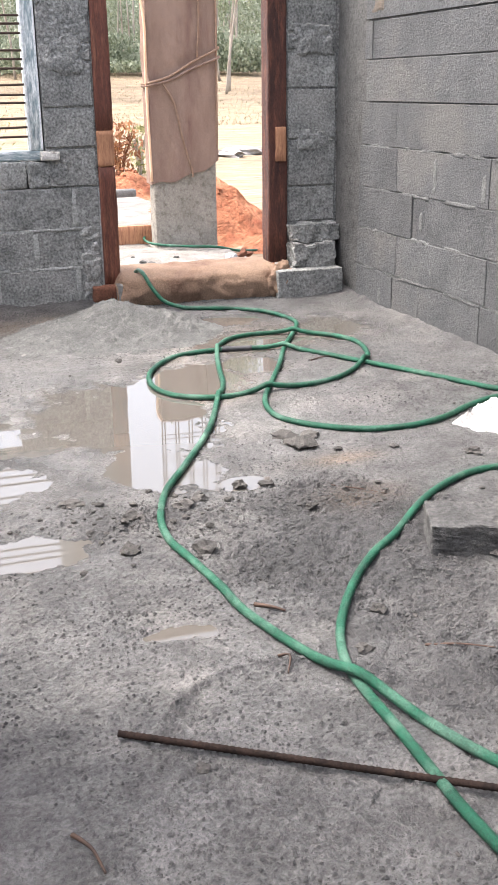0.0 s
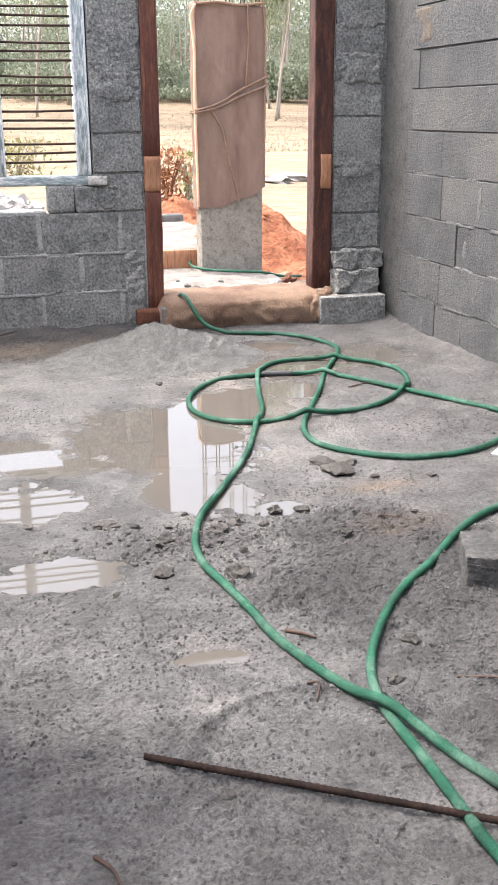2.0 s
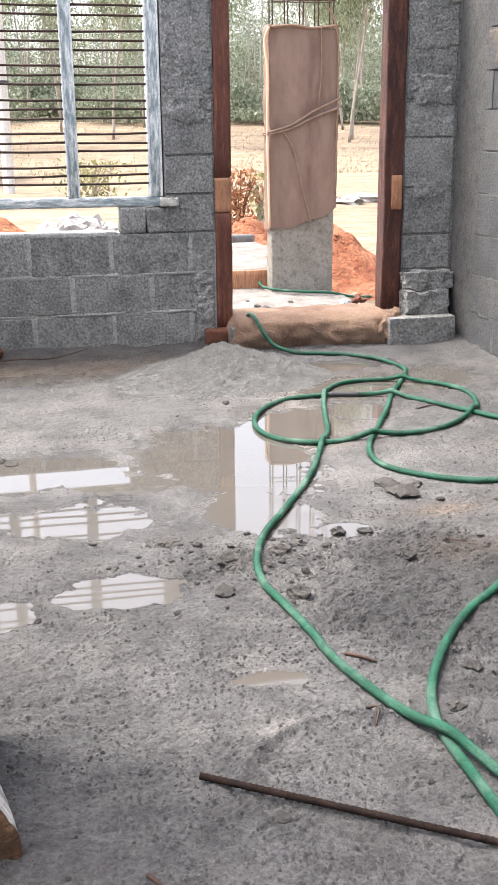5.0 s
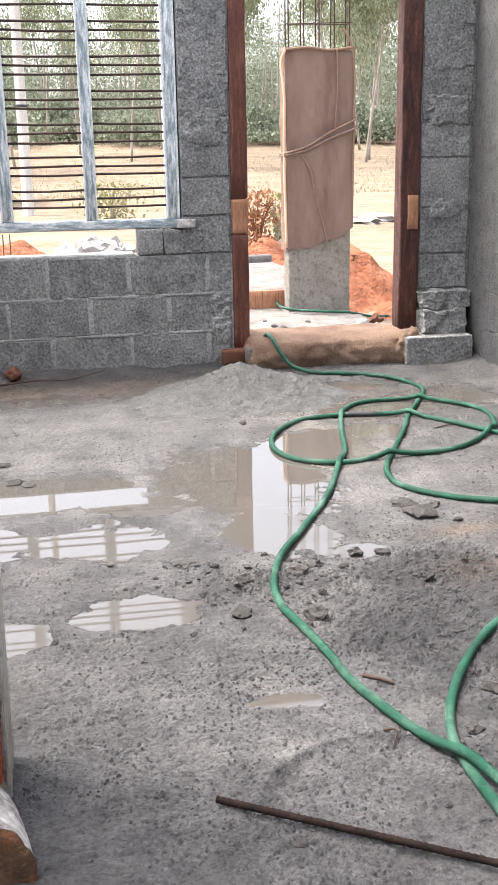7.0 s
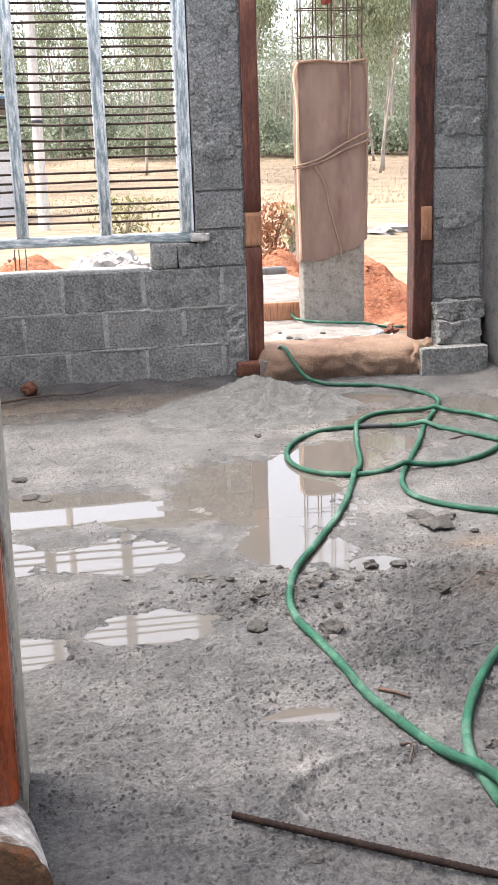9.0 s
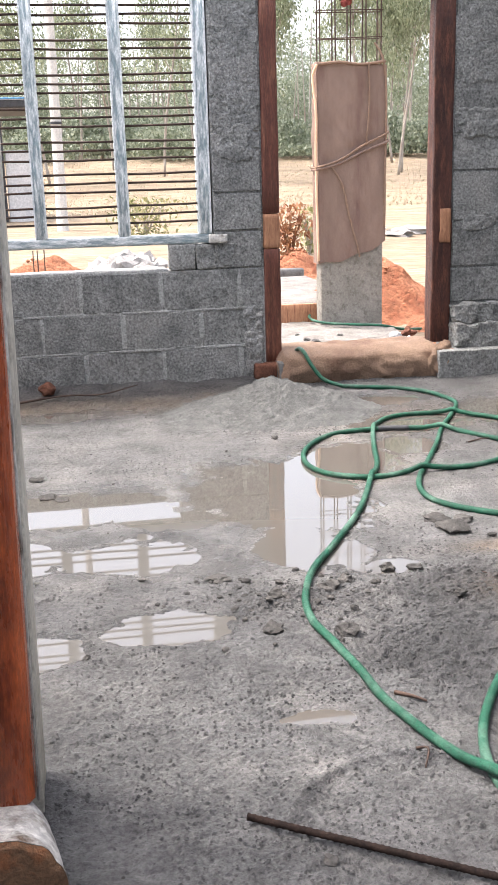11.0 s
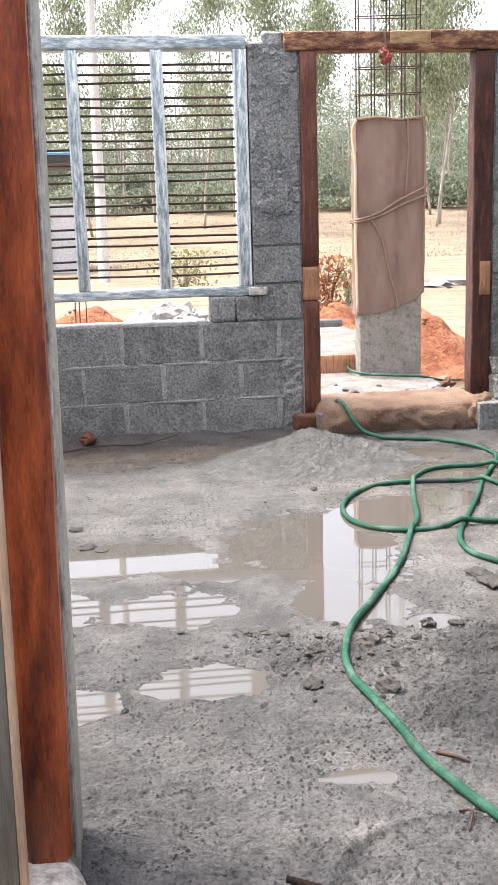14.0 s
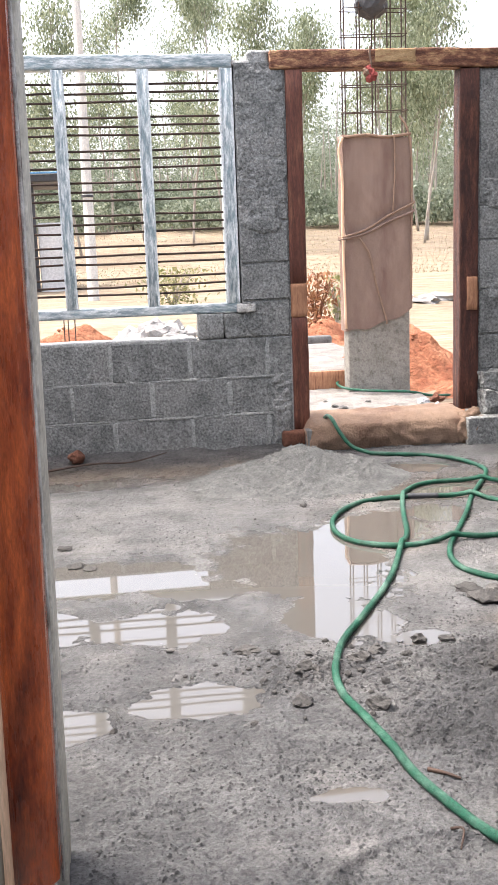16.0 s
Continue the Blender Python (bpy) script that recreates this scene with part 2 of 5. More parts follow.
def floor_mat():
    """Slurry and cement mud: smoother where damp, with wet shine also put into the pale tint; dark crumbly crust, brown
    clay stains.
    """
    m = mat("cement_floor", (0.055, 0.054, 0.053), (0.119, 0.117, 0.115), 6.0, 0.60, 1.0, 105, (0.150, 0.144, 0.137), 2.6, spec=0.5, depth=0.013, speck=0.62, pits=1.8, spread=0.16, rvar=-0.15)
    n, l = m.node_tree.nodes, m.node_tree.links
    b = n["Principled BSDF"]

    def zone(name):
        z = n.new("ShaderNodeAttribute")
        z.attribute_name = name
        return z.outputs["Fac"]

    def tint(factor, colour):
        x = n.new("ShaderNodeMix")
        x.data_type, x.blend_type = "RGBA", "MULTIPLY"
        l.new(factor, x.inputs["Factor"])
        l.new(b.inputs["Base Color"].links[0].from_socket, x.inputs["A"])
        x.inputs["B"].default_value = (*colour, 1)
        l.new(x.outputs["Result"], b.inputs["Base Color"])

    # paleness of the cement film plus wet shine put into the tint
    tint(zone("slurry_sheen"), (1.62, 1.61, 1.59))
    tint(zone("crust"), (0.56, 0.56, 0.575))
    tint(zone("clay"), (1.22, 1.00, 0.80))
    mx = n.new("ShaderNodeMix")
    l.new(zone("damp"), mx.inputs["Factor"])
    l.new(b.inputs["Roughness"].links[0].from_socket, mx.inputs["A"])
    mx.inputs["B"].default_value = 0.20
    l.new(mx.outputs["Result"], b.inputs["Roughness"])
    return m


M_FLOOR = floor_mat()
M_WATER = bpy.data.materials.new("muddy_water")
M_WATER.use_nodes = True
_w = M_WATER.node_tree.nodes["Principled BSDF"]
_w.inputs["Base Color"].default_value = (0.090, 0.083, 0.073, 1)
_w.inputs["Roughness"].default_value = 0.02
_w.inputs["IOR"].default_value = 1.6


def hose_mat():
    """Green braided plastic: fine crossing threads, paler scuffs."""
    m = mat("green_hose", (0.003, 0.046, 0.025), (0.010, 0.105, 0.058), 14, 0.5, 1.0, 260, (0.10, 0.20, 0.145), 6, spec=0.35, depth=0.004, speck=0.5)
    return m


M_HOSE = hose_mat()


# ---- building helpers ----
def part(name, bm, material, parent=None, label=""):
    me = bpy.data.meshes.new(name)
    bm.to_mesh(me)
    bm.free()
    me.materials.append(material)
    ob = new(name, me)
    if parent:
        ob.parent = parent
    if label:
        ob["label"] = label
    return ob


def raw(name, verts, faces, material, parent=None, smooth=False):
    me = bpy.data.meshes.new(name)
    me.from_pydata([tuple(v) for v in verts], [], [tuple(f) for f in faces])
    me.materials.append(material)
    if smooth:
        me.polygons.foreach_set("use_smooth", [True] * len(me.polygons))
    ob = new(name, me)
    if parent:
        ob.parent = parent
    return ob


def box(x0, x1, y0, y1, z0, z1, bevel=0.0, jitter=0.0, seg=1):
    bm = bmesh.new()
    bmesh.ops.create_cube(bm, size=1)
    for v in bm.verts:
        v.co = Vector((x0 + (v.co.x + .5) * (x1 - x0), y0 + (v.co.y + .5) * (y1 - y0), z0 + (v.co.z + .5) * (z1 - z0)))
    if bevel:
        bmesh.ops.bevel(bm, geom=bm.edges[:], offset=bevel, segments=seg, affect="EDGES")
    for v in bm.verts:
        v.co += Vector([random.uniform(-jitter, jitter) for _ in range(3)])
    return bm


def rough_box(x0, x1, y0, y1, z0, z1, cuts=6, amount=0.01, scale=12.0, bevel=0.006, seed=0.0, smooth=True):
    """A box with worn, uneven faces."""
    bm = box(x0, x1, y0, y1, z0, z1, bevel)
    bmesh.ops.subdivide_edges(bm, edges=[e for e in bm.edges if e.calc_length() > 0.03], cuts=cuts, use_grid_fill=True)
    for v in bm.verts:
        p = v.co * scale + Vector((seed, seed * 2, seed * 3))
        v.co += noise.noise_vector(p) * amount + noise.noise_vector(p * 3) * amount * 0.4
    for f in bm.faces:
        f.smooth = smooth
    return bm


def lump(radius, squash=0.6, seed=0.0, level=2, amount=0.35):
    bm = bmesh.new()
    bmesh.ops.create_icosphere(bm, subdivisions=level, radius=radius)
    for v in bm.verts:
        d = v.co.normalized()
        v.co *= 1 + amount * noise.noise(d * 1.6 + Vector((seed, 0, seed))) * 2 + 0.15 * noise.noise(d * 5 + Vector((0, seed, 0)))
        v.co.z *= squash
    return bm


def spline(points, n=12):
    """Catmull-Rom through the points, n steps a span."""
    p = [np.array(q, float) for q in points]
    p = [2 * p[0] - p[1]] + p + [2 * p[-1] - p[-2]]
    out = []
    for i in range(1, len(p) - 2):
        for k in range(n):
            t = k / n
            a, b, c, d = p[i - 1:i + 3]
            out.append(0.5 * (2 * b + (c - a) * t + (2 * a - 5 * b + 4 * c - d) * t * t + (3 * b - a - 3 * c + d) * t ** 3))
    return out + [p[-2]]


def tube(points, radius, sides=8, cap=True):
    """A swept tube; radius is a number or a function of the way along, 0 to 1."""
    pts = [Vector(p) for p in points]
    verts, faces = [], []
    side = None
    for i, p in enumerate(pts):
        t = (pts[min(i + 1, len(pts) - 1)] - pts[max(i - 1, 0)]).normalized()
        if side is None:
            side = t.orthogonal().normalized()
        side = (side - t * side.dot(t)).normalized()
        other = t.cross(side)
        r = radius(i / (len(pts) - 1)) if callable(radius) else radius
        for k in range(sides):
            a = 2 * math.pi * k / sides
            verts.append(p + (side * math.cos(a) + other * math.sin(a)) * r)
    for i in range(len(pts) - 1):
        for k in range(sides):
            a, b = i * sides + k, i * sides + (k + 1) % sides
            faces.append((a, b, b + sides, a + sides))
    if cap:
        faces.append(tuple(range(sides - 1, -1, -1)))
        faces.append(tuple((len(pts) - 1) * sides + k for k in range(sides)))
    return verts, faces


def empty(name, loc=(0, 0, 0)):
    ob = new(name)
    ob.location = loc
    return ob


# ---- floor, water ----
FX0, FX1, FY0, FY1 = -2.6, 2.0, -7.6, 0.0
# hollows: x, y, half length, half width, turn in degrees, depth
HOLLOWS = [(-0.48, -2.02, 0.46, 0.27, -6, 1.0), (-0.12, -2.24, 0.30, 0.12, -10, 0.95), (-0.30, -2.56, 0.33, 0.21, -6, 0.95), (0.22, -2.05, 0.36, 0.50, 12, 1.1),
           (0.20, -2.58, 0.22, 0.26, 0, 1.0), (0.62, -1.66, 0.24, 0.30, -30, 1.1), (-0.25, -3.10, 0.17, 0.115, -4, 1.0), (-0.60, -3.17, 0.13, 0.11, -6, 1.0),
           (0.45, -2.81, 0.085, 0.055, 5, 1.0), (0.01, -3.625, 0.12, 0.045, -8, 0.75), (-0.66, -2.50, 0.30, 0.18, 0, 0.95),
           (1.10, -1.10, 0.36, 0.24, 15, 0.90), (1.05, -0.62, 0.40, 0.14, 5, 0.95), (1.50, -0.95, 0.26, 0.30, 0, 0.84),
           (0.92, -1.50, 0.20, 0.20, 30, 0.88), (-0.55, -0.55, 0.55, 0.14, 3, 0.80)]


def fbm(x, y, s, octaves=4, seed=0.0):
    """Smooth value noise on a grid of points."""
    out = np.zeros_like(x)
    amp, tot = 1.0, 0.0
    for o in range(octaves):
        u, v = x * s + 17.3 * o + seed, y * s - 9.1 * o + seed * 1.7
        i, j = np.floor(u), np.floor(v)
        fu, fv = u - i, v - j
        fu, fv = fu * fu * (3 - 2 * fu), fv * fv * (3 - 2 * fv)

        def h(a, b):
            q = np.sin(a * 127.1 + b * 311.7 + o * 13.7) * 43758.5453
            return q - np.floor(q)

        out += amp * ((h(i, j) * (1 - fu) + h(i + 1, j) * fu) * (1 - fv) + (h(i, j + 1) * (1 - fu) + h(i + 1, j + 1) * fu) * fv - 0.5)
        tot += amp
        amp *= 0.5
        s *= 2.03
    return out / tot * 2


def bump_at(x, y, cx, cy, rx, ry):
    return np.exp(-((x - cx) / rx) ** 2 - ((y - cy) / ry) ** 2)


def floor_low(x, y, reach=1.35):
    """How deep a place lies in the hollows, 0 to 1, with ragged shores."""
    rag = fbm(x, y, 5.0, 4, 4.0) + 0.75 * fbm(x, y, 21.0, 3, 9.0)
    low = np.zeros_like(x)
    for cx, cy, a, b, turn, d in HOLLOWS:
        c, s = math.cos(radians(turn)), math.sin(radians(turn))
        u, v = ((x - cx) * c + (y - cy) * s) / a, (-(x - cx) * s + (y - cy) * c) / b
        low = np.maximum(low, d * np.clip(reach - np.sqrt(u * u + v * v) + 0.36 * rag, 0, 1))
    return low


def floor_zones(x, y):
    """Slurry with its painted sheen, crust, clay and damp over the floor, each 0 to 1."""
    x, y = np.asarray(x, float), np.asarray(y, float)
    wave = fbm(x, y, 3.2, 4, 11.0) + 0.4 * fbm(x, y, 16.0, 3, 5.0)
    crust = 1.5 * bump_at(x, y, 0.60, -3.36, 0.38, 0.46) + 0.75 * bump_at(x, y, 0.54, -4.12, 0.26, 0.28) + 0.85 * bump_at(x, y, -0.62, -3.85, 0.24, 0.40)
    crust += 0.7 * bump_at(x, y, 0.05, -3.02, 0.34, 0.14)
    ring = np.hypot(x - 0.13, (y + 4.03) * 1.15)
    crust += 0.62 * np.exp(-((ring - 0.24) / 0.028) ** 2) * (y > -3.99)
    crust = np.clip((crust - 0.42 + 0.55 * wave) * 2.0, 0, 1)
    damp = floor_low(x, y, 1.75)
    damp = np.clip(damp * 1.2 - 0.1, 0, 1)
    slurry_sheen = np.clip((y + 2.95) / 0.4, 0, 1) * np.clip((1.2 - x) / 0.4, 0, 1) * np.clip((-0.55 - y) / 0.3, 0, 1)
    # the last patch, at y -4.36, lightens the near floor by colour alone
    slurry_sheen = slurry_sheen + 0.8 * bump_at(x, y, -0.02, -3.70, 0.20, 0.14) + 0.9 * bump_at(x, y, 0.02, -3.86, 0.07, 0.06) + 0.5 * bump_at(x, y, 0.16, -4.02, 0.18, 0.10) + 0.5 * bump_at(x, y, 0.35, -3.05, 0.2, 0.14) + 0.75 * bump_at(x, y, -0.08, -4.36, 0.34, 0.30)
    slurry_sheen = np.clip(slurry_sheen * (1.0 + 0.8 * wave) * (1 - crust), 0, 1)
    damp = np.maximum(damp, 0.5 * slurry_sheen)
    clay = 1.2 * np.exp(-((y + 0.36) / 0.20) ** 2) * np.clip((0.55 - x) / 0.3, 0, 1) + 1.1 * bump_at(x, y, 0.79, -2.74, 0.13, 0.05) + 0.9 * bump_at(x, y, 0.72, -3.06, 0.15, 0.10)
    clay += 0.8 * bump_at(x, y, 1.1, -0.95, 0.45, 0.35) + 0.9 * bump_at(x, y, 0.62, -1.66, 0.22, 0.3)
    return slurry_sheen, crust, np.clip(clay * (1 + 0.7 * wave), 0, 1), damp


def floor_height(x, y):
    x, y = np.asarray(x, float), np.asarray(y, float)
    slurry_sheen, crust, _, _ = floor_zones(x, y)
    h = 0.0085 + 0.0035 * fbm(x, y, 2.2, 3, 1.0)
    low = floor_low(x, y)
    h -= 0.0155 * np.clip(low, 0, 1)
    # trodden, flaking crumbs on the dry parts, thickest on the crust, nearly none on slurry
    dry = np.clip(1 - low * 1.2, 0, 1)
    grit = np.clip(0.42 + 0.5 * fbm(x, y, 1.6, 2, 8.0) + 0.9 * crust, 0.15, 1.3) * (1 - 0.75 * slurry_sheen)
    h += dry * (0.25 + 0.9 * grit) * (0.009 * np.maximum(fbm(x, y, 15, 3, 2.0), -0.2) + 0.012 * np.minimum(fbm(x, y, 34, 3, 5.0), 0.10) + 0.007 * np.minimum(fbm(x, y, 75, 1, 3.0), 0.2))
    h += 0.004 * dry * fbm(x, y, 7, 3, 7.0) + 0.004 * dry * crust
    h = np.where(low < 0.4, np.maximum(h, 0.0012), h)
    # a shallow curved trowel ridge
    r = np.hypot(x - 0.13, (y + 4.03) * 1.15)
    h += 0.005 * np.exp(-((r - 0.24) / 0.03) ** 2) * (y > -3.99)
    # mortar fillet along the walls
    h += 0.035 * np.exp(-np.maximum(-y, 0) / 0.07) * (1 + 0.6 * fbm(x, y, 7, 3, 3.0)) + 0.012 * np.exp(-np.maximum(-y, 0) / 0.25)
    h += 0.03 * np.exp(-np.maximum(1.95 - x, 0) / 0.06) * (1 + 0.6 * fbm(x, y, 7, 3, 6.0))
    return h


def grid_mesh(name, xs, ys, hf, material, parent=None):
    X, Y = np.meshgrid(xs, ys)
    Z = hf(X, Y)
    nx, ny = len(xs), len(ys)
    co = np.stack([X, Y, Z], -1).reshape(-1, 3)
    i = (np.arange(ny - 1)[:, None] * nx + np.arange(nx - 1)[None, :]).reshape(-1)
    quads = np.stack([i, i + 1, i + 1 + nx, i + nx], -1)
    me = bpy.data.meshes.new(name)
    me.vertices.add(len(co))
    me.vertices.foreach_set("co", co.reshape(-1))
    me.loops.add(quads.size)
    me.loops.foreach_set("vertex_index", quads.reshape(-1).astype(np.int32))
    me.polygons.add(len(quads))
    me.polygons.foreach_set("loop_start", np.arange(0, quads.size, 4, dtype=np.int32))
    me.polygons.foreach_set("use_smooth", [True] * len(quads))
    me.update(calc_edges=True)
    me.materials.append(material)
    ob = new(name, me)
    if parent:
        ob.parent = parent
    return ob


def steps(*spans):
    """Grid lines: spans of (start, end, step)."""
    out = []
    for a, b, s in spans:
        out += list(np.arange(a, b - s * 0.5, s))
    return np.array(out + [spans[-1][1]])


FLOOR_X, FLOOR_Y = steps((FX0, -0.8, 0.05), (-0.8, 1.1, 0.006), (1.1, FX1, 0.010)), steps((FY0, -4.8, 0.05), (-4.8, -2.6, 0.005), (-2.6, 0.0, 0.009))
floor = grid_mesh("floor", FLOOR_X, FLOOR_Y, floor_height, M_FLOOR)
for zone_name, values in zip(("slurry_sheen", "crust", "clay", "damp"), floor_zones(*np.meshgrid(FLOOR_X, FLOOR_Y))):
    floor.data.attributes.new(zone_name, "FLOAT", "POINT").data.foreach_set("value", values.reshape(-1))
tagged(floor, "wet grey cement floor with mud and puddles", "floor", kind="structure")
bm = bmesh.new()
bmesh.ops.create_grid(bm, x_segments=2, y_segments=2, size=1)
for v in bm.verts:
    v.co = Vector((0.45 + v.co.x * 1.44, -2.05 + v.co.y * 1.95, 0.0))
tagged(part("water", bm, M_WATER), "shallow muddy puddle water lying on cement floor", "water", kind="structure")


# ---- walls ----
def blocks(parent, spots, material, depth, axis, face, joint=0.008, upright=None, bevel=0.005):
    """Blocks laid in a wall: spots of (start, end, low, high) along the wall; meshes are shared between alike blocks."""
    meshes = {}
    for a, b, z0, z1 in spots:
        ln, ht = b - a - (joint if upright is None else upright), z1 - z0 - joint
        key = (round(ln, 2), round(ht, 2), random.randrange(3))
        if key not in meshes:
            bm = box(-key[0] / 2, key[0] / 2, 0, depth, -key[1] / 2, key[1] / 2, bevel, bevel * 0.4)
            me = bpy.data.meshes.new("block")
            bm.to_mesh(me)
            bm.free()
            me.materials.append(material)
            meshes[key] = me
        ob = new("block", meshes[key])
        ob.parent = parent
        proud = random.uniform(-0.003, 0.003)
        if axis == "x":
            ob.matrix_basis = pose((a + b) / 2, face + proud, (z0 + z1) / 2, random.uniform(-.3, .3), random.uniform(-.25, .25), random.uniform(-.3, .3))
        else:
            ob.matrix_basis = pose(face + proud, (a + b) / 2, (z0 + z1) / 2, random.uniform(-.3, .3), random.uniform(-.25, .25), -90 + random.uniform(-.3, .3))


ZS = (0.013, 0.227, 0.437, 0.655)


def row_spots(x0, x1, z0, z1, first, length=0.432):
    out, x = [], x0
    k = first - math.floor((first - x0 - 0.02) / length) * length
    while x < x1 - 0.02:
        e = min(k, x1)
        if x1 - e < 0.06:
            e = x1
        out.append((x, e, z0, z1))
        x, k = e, e + length
    return out


wall_front = tagged(empty("wall_front"), "grey concrete block wall with window and door openings", "wall", kind="structure")
JX, DL, DR = 0.31, 0.587, 1.665
core = [(-2.8, DL, 0.005, 0.2, -0.4, 0.652), (JX + 0.004, DL, 0.009, 0.2, 0.652, 2.10), (-2.8, -1.09, 0.006, 0.2, 0.652, 2.10),
        (DR, 2.2, 0.009, 0.2, -0.4, 2.055), (DL, DR, 0.02, 0.2, -0.4, 0.02)]
for c in core:
    part("mortar_bed", box(*c), M_BLOCK if c[2] == 0.009 else M_MORTAR, wall_front)
spots = []
for i in range(3):
    spots += row_spots(-2.7, DL - 0.002, ZS[i], ZS[i + 1], 0.012 if i != 1 else -0.206)
pier_l = [0.655, 0.857, 1.056, 1.282, 1.371, 1.55, 1.76, 1.96]
spots += [(JX, DL - 0.002, a, b) for a, b in zip(pier_l, pier_l[1:])]
pier_r = [0.405, 0.609, 0.868, 1.137, 1.332, 1.43, 1.62, 1.83, 2.05]
spots += [(DR + 0.003, 1.968, a, b) for a, b in zip(pier_r, pier_r[1:])]
for z in np.arange(0.655, 2.0, 0.215):
    spots += row_spots(-2.7, -1.10, z, z + 0.215, -2.0)
blocks(wall_front, spots, M_BLOCK, 0.19, "x", 0.0, 0.013)
# mortar smeared over the pier heads
def smear(x0, x1, z0, z1, sd, material, thick=0.010, plane=0.0, keep=0.0):
    """A thin ragged skim of mortar on the wall face, with torn edges."""
    X, Z = np.meshgrid(np.arange(x0, x1, 0.006), np.arange(z0, z1, 0.006))
    u, v = (X - x0) / (x1 - x0) * 2 - 1, (Z - z0) / (z1 - z0) * 2 - 1
    edge = 1 - np.maximum(np.abs(u) ** 3, np.abs(v) ** 3) + keep
    t = np.clip((edge + 0.9 * fbm(X, Z, 13, 4, sd) - 0.25) * 2.2, 0, 1)
    crease = np.clip(1 - np.abs(fbm(X * 0.6, Z, 9, 4, sd + 6)) * 7, 0, 1) * (thick > 0.005)
    Y = plane + 0.012 - t * (0.012 + thick * (0.7 + 0.5 * fbm(X, Z, 16, 4, sd + 2))) + thick * 0.5 * t * crease - 0.003 * fbm(X, Z, 55, 2, sd)
    ny, nx = X.shape
    co = np.stack([X, Y, Z], -1).reshape(-1, 3).tolist()
    faces = [(a * nx + b, a * nx + b + 1, (a + 1) * nx + b + 1, (a + 1) * nx + b) for a in range(ny - 1) for b in range(nx - 1)]
    return raw("mortar_smear", co, faces, material, wall_front, True)


for x0, x1, z0, z1, sd, kp in ((0.312, 0.586, 1.36, 2.10, 1.0, 0.25), (0.312, 0.586, 1.20, 1.42, 2.0, 0.0), (1.655, 1.965, 1.30, 1.50, 5.0, 0.0),
                               (1.70, 1.968, 0.80, 0.94, 6.0, 0.0), (1.655, 1.965, 1.55, 2.05, 8.0, 0.1), (0.32, 0.45, 0.655, 0.82, 9.0, 0.0), (0.45, 0.586, 0.03, 0.50, 4.0, 0.0)):
    smear(x0, x1, z0, z1, sd, M_BLOCK, 0.007 if kp else 0.014, keep=kp)
for i, xs_ in ((0, (-0.42, 0.012, 0.444)), (1, (-0.638, -0.206, 0.226)), (2, (-0.42, 0.012, 0.444))):
    for x in xs_:
        smear(x - 0.020, x + 0.022, ZS[i] - 0.01, ZS[i + 1] + 0.012, 20.0 + x * 3 + i, M_MORTAR, 0.002)
for z, sd in ((0.227, 31.0), (0.437, 33.0)):
    for k in range(3):
        smear(-0.85 + 0.47 * k, -0.36 + 0.47 * k, z - 0.014, z + 0.012, sd + k, M_MORTAR, 0.002)
part("mortar_plug", rough_box(0.212, 0.330, 0.0, 0.19, 0.655, 0.792, 6, 0.012, 18, 0.008, 7), M_BLOCK, wall_front)
part("sill_screed", rough_box(-1.06, 0.055, 0.004, 0.195, 0.640, 0.664, 6, 0.004, 10, 0.004, 3), M_MORTAR, wall_front)
part("mortar_cap", rough_box(0.39, 0.51, 0.01, 0.15, 2.09, 2.165, 5, 0.014, 16, 0.012, 5), M_MORTAR, wall_front)
part("mortar_cap", rough_box(0.29, 0.40, 0.01, 0.12, 2.085, 2.115, 4, 0.01, 16, 0.008, 9), M_WHITE, wall_front)

wall_right = tagged(empty("wall_right"), "grey concrete block wall with dimmed colour, meeting a corner column", "wall", kind="structure")
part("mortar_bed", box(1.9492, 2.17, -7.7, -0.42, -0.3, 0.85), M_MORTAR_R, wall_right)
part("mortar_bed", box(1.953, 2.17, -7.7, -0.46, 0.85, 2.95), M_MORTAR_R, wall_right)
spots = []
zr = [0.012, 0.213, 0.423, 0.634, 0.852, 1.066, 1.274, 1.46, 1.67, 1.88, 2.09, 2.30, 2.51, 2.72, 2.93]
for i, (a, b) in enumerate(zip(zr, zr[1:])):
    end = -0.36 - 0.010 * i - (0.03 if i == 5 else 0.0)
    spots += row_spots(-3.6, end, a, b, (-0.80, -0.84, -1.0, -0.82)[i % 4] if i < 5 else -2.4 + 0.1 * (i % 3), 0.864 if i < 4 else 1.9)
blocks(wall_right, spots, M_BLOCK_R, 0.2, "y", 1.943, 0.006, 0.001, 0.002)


def side_smear(y0, y1, z0, z1, sd):
    """Mortar wiped over a joint of the side wall, with torn edges."""
    Y, Z = np.meshgrid(np.arange(y0, y1, 0.006), np.arange(z0, z1, 0.005))
    u, v = (Y - y0) / (y1 - y0) * 2 - 1, (Z - z0) / (z1 - z0) * 2 - 1
    t = np.clip((1 - np.maximum(np.abs(u) ** 3, np.abs(v) ** 3) + 0.9 * fbm(Y, Z, 14, 4, sd) - 0.45) * 2.2, 0, 1)
    X = 1.953 - t * (0.0112 + 0.002 * fbm(Y, Z, 40, 2, sd))
    ny, nx = X.shape
    faces = [(a * nx + b, (a + 1) * nx + b, (a + 1) * nx + b + 1, a * nx + b + 1) for a in range(ny - 1) for b in range(nx - 1)]
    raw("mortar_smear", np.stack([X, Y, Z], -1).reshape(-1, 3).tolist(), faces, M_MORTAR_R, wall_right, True)


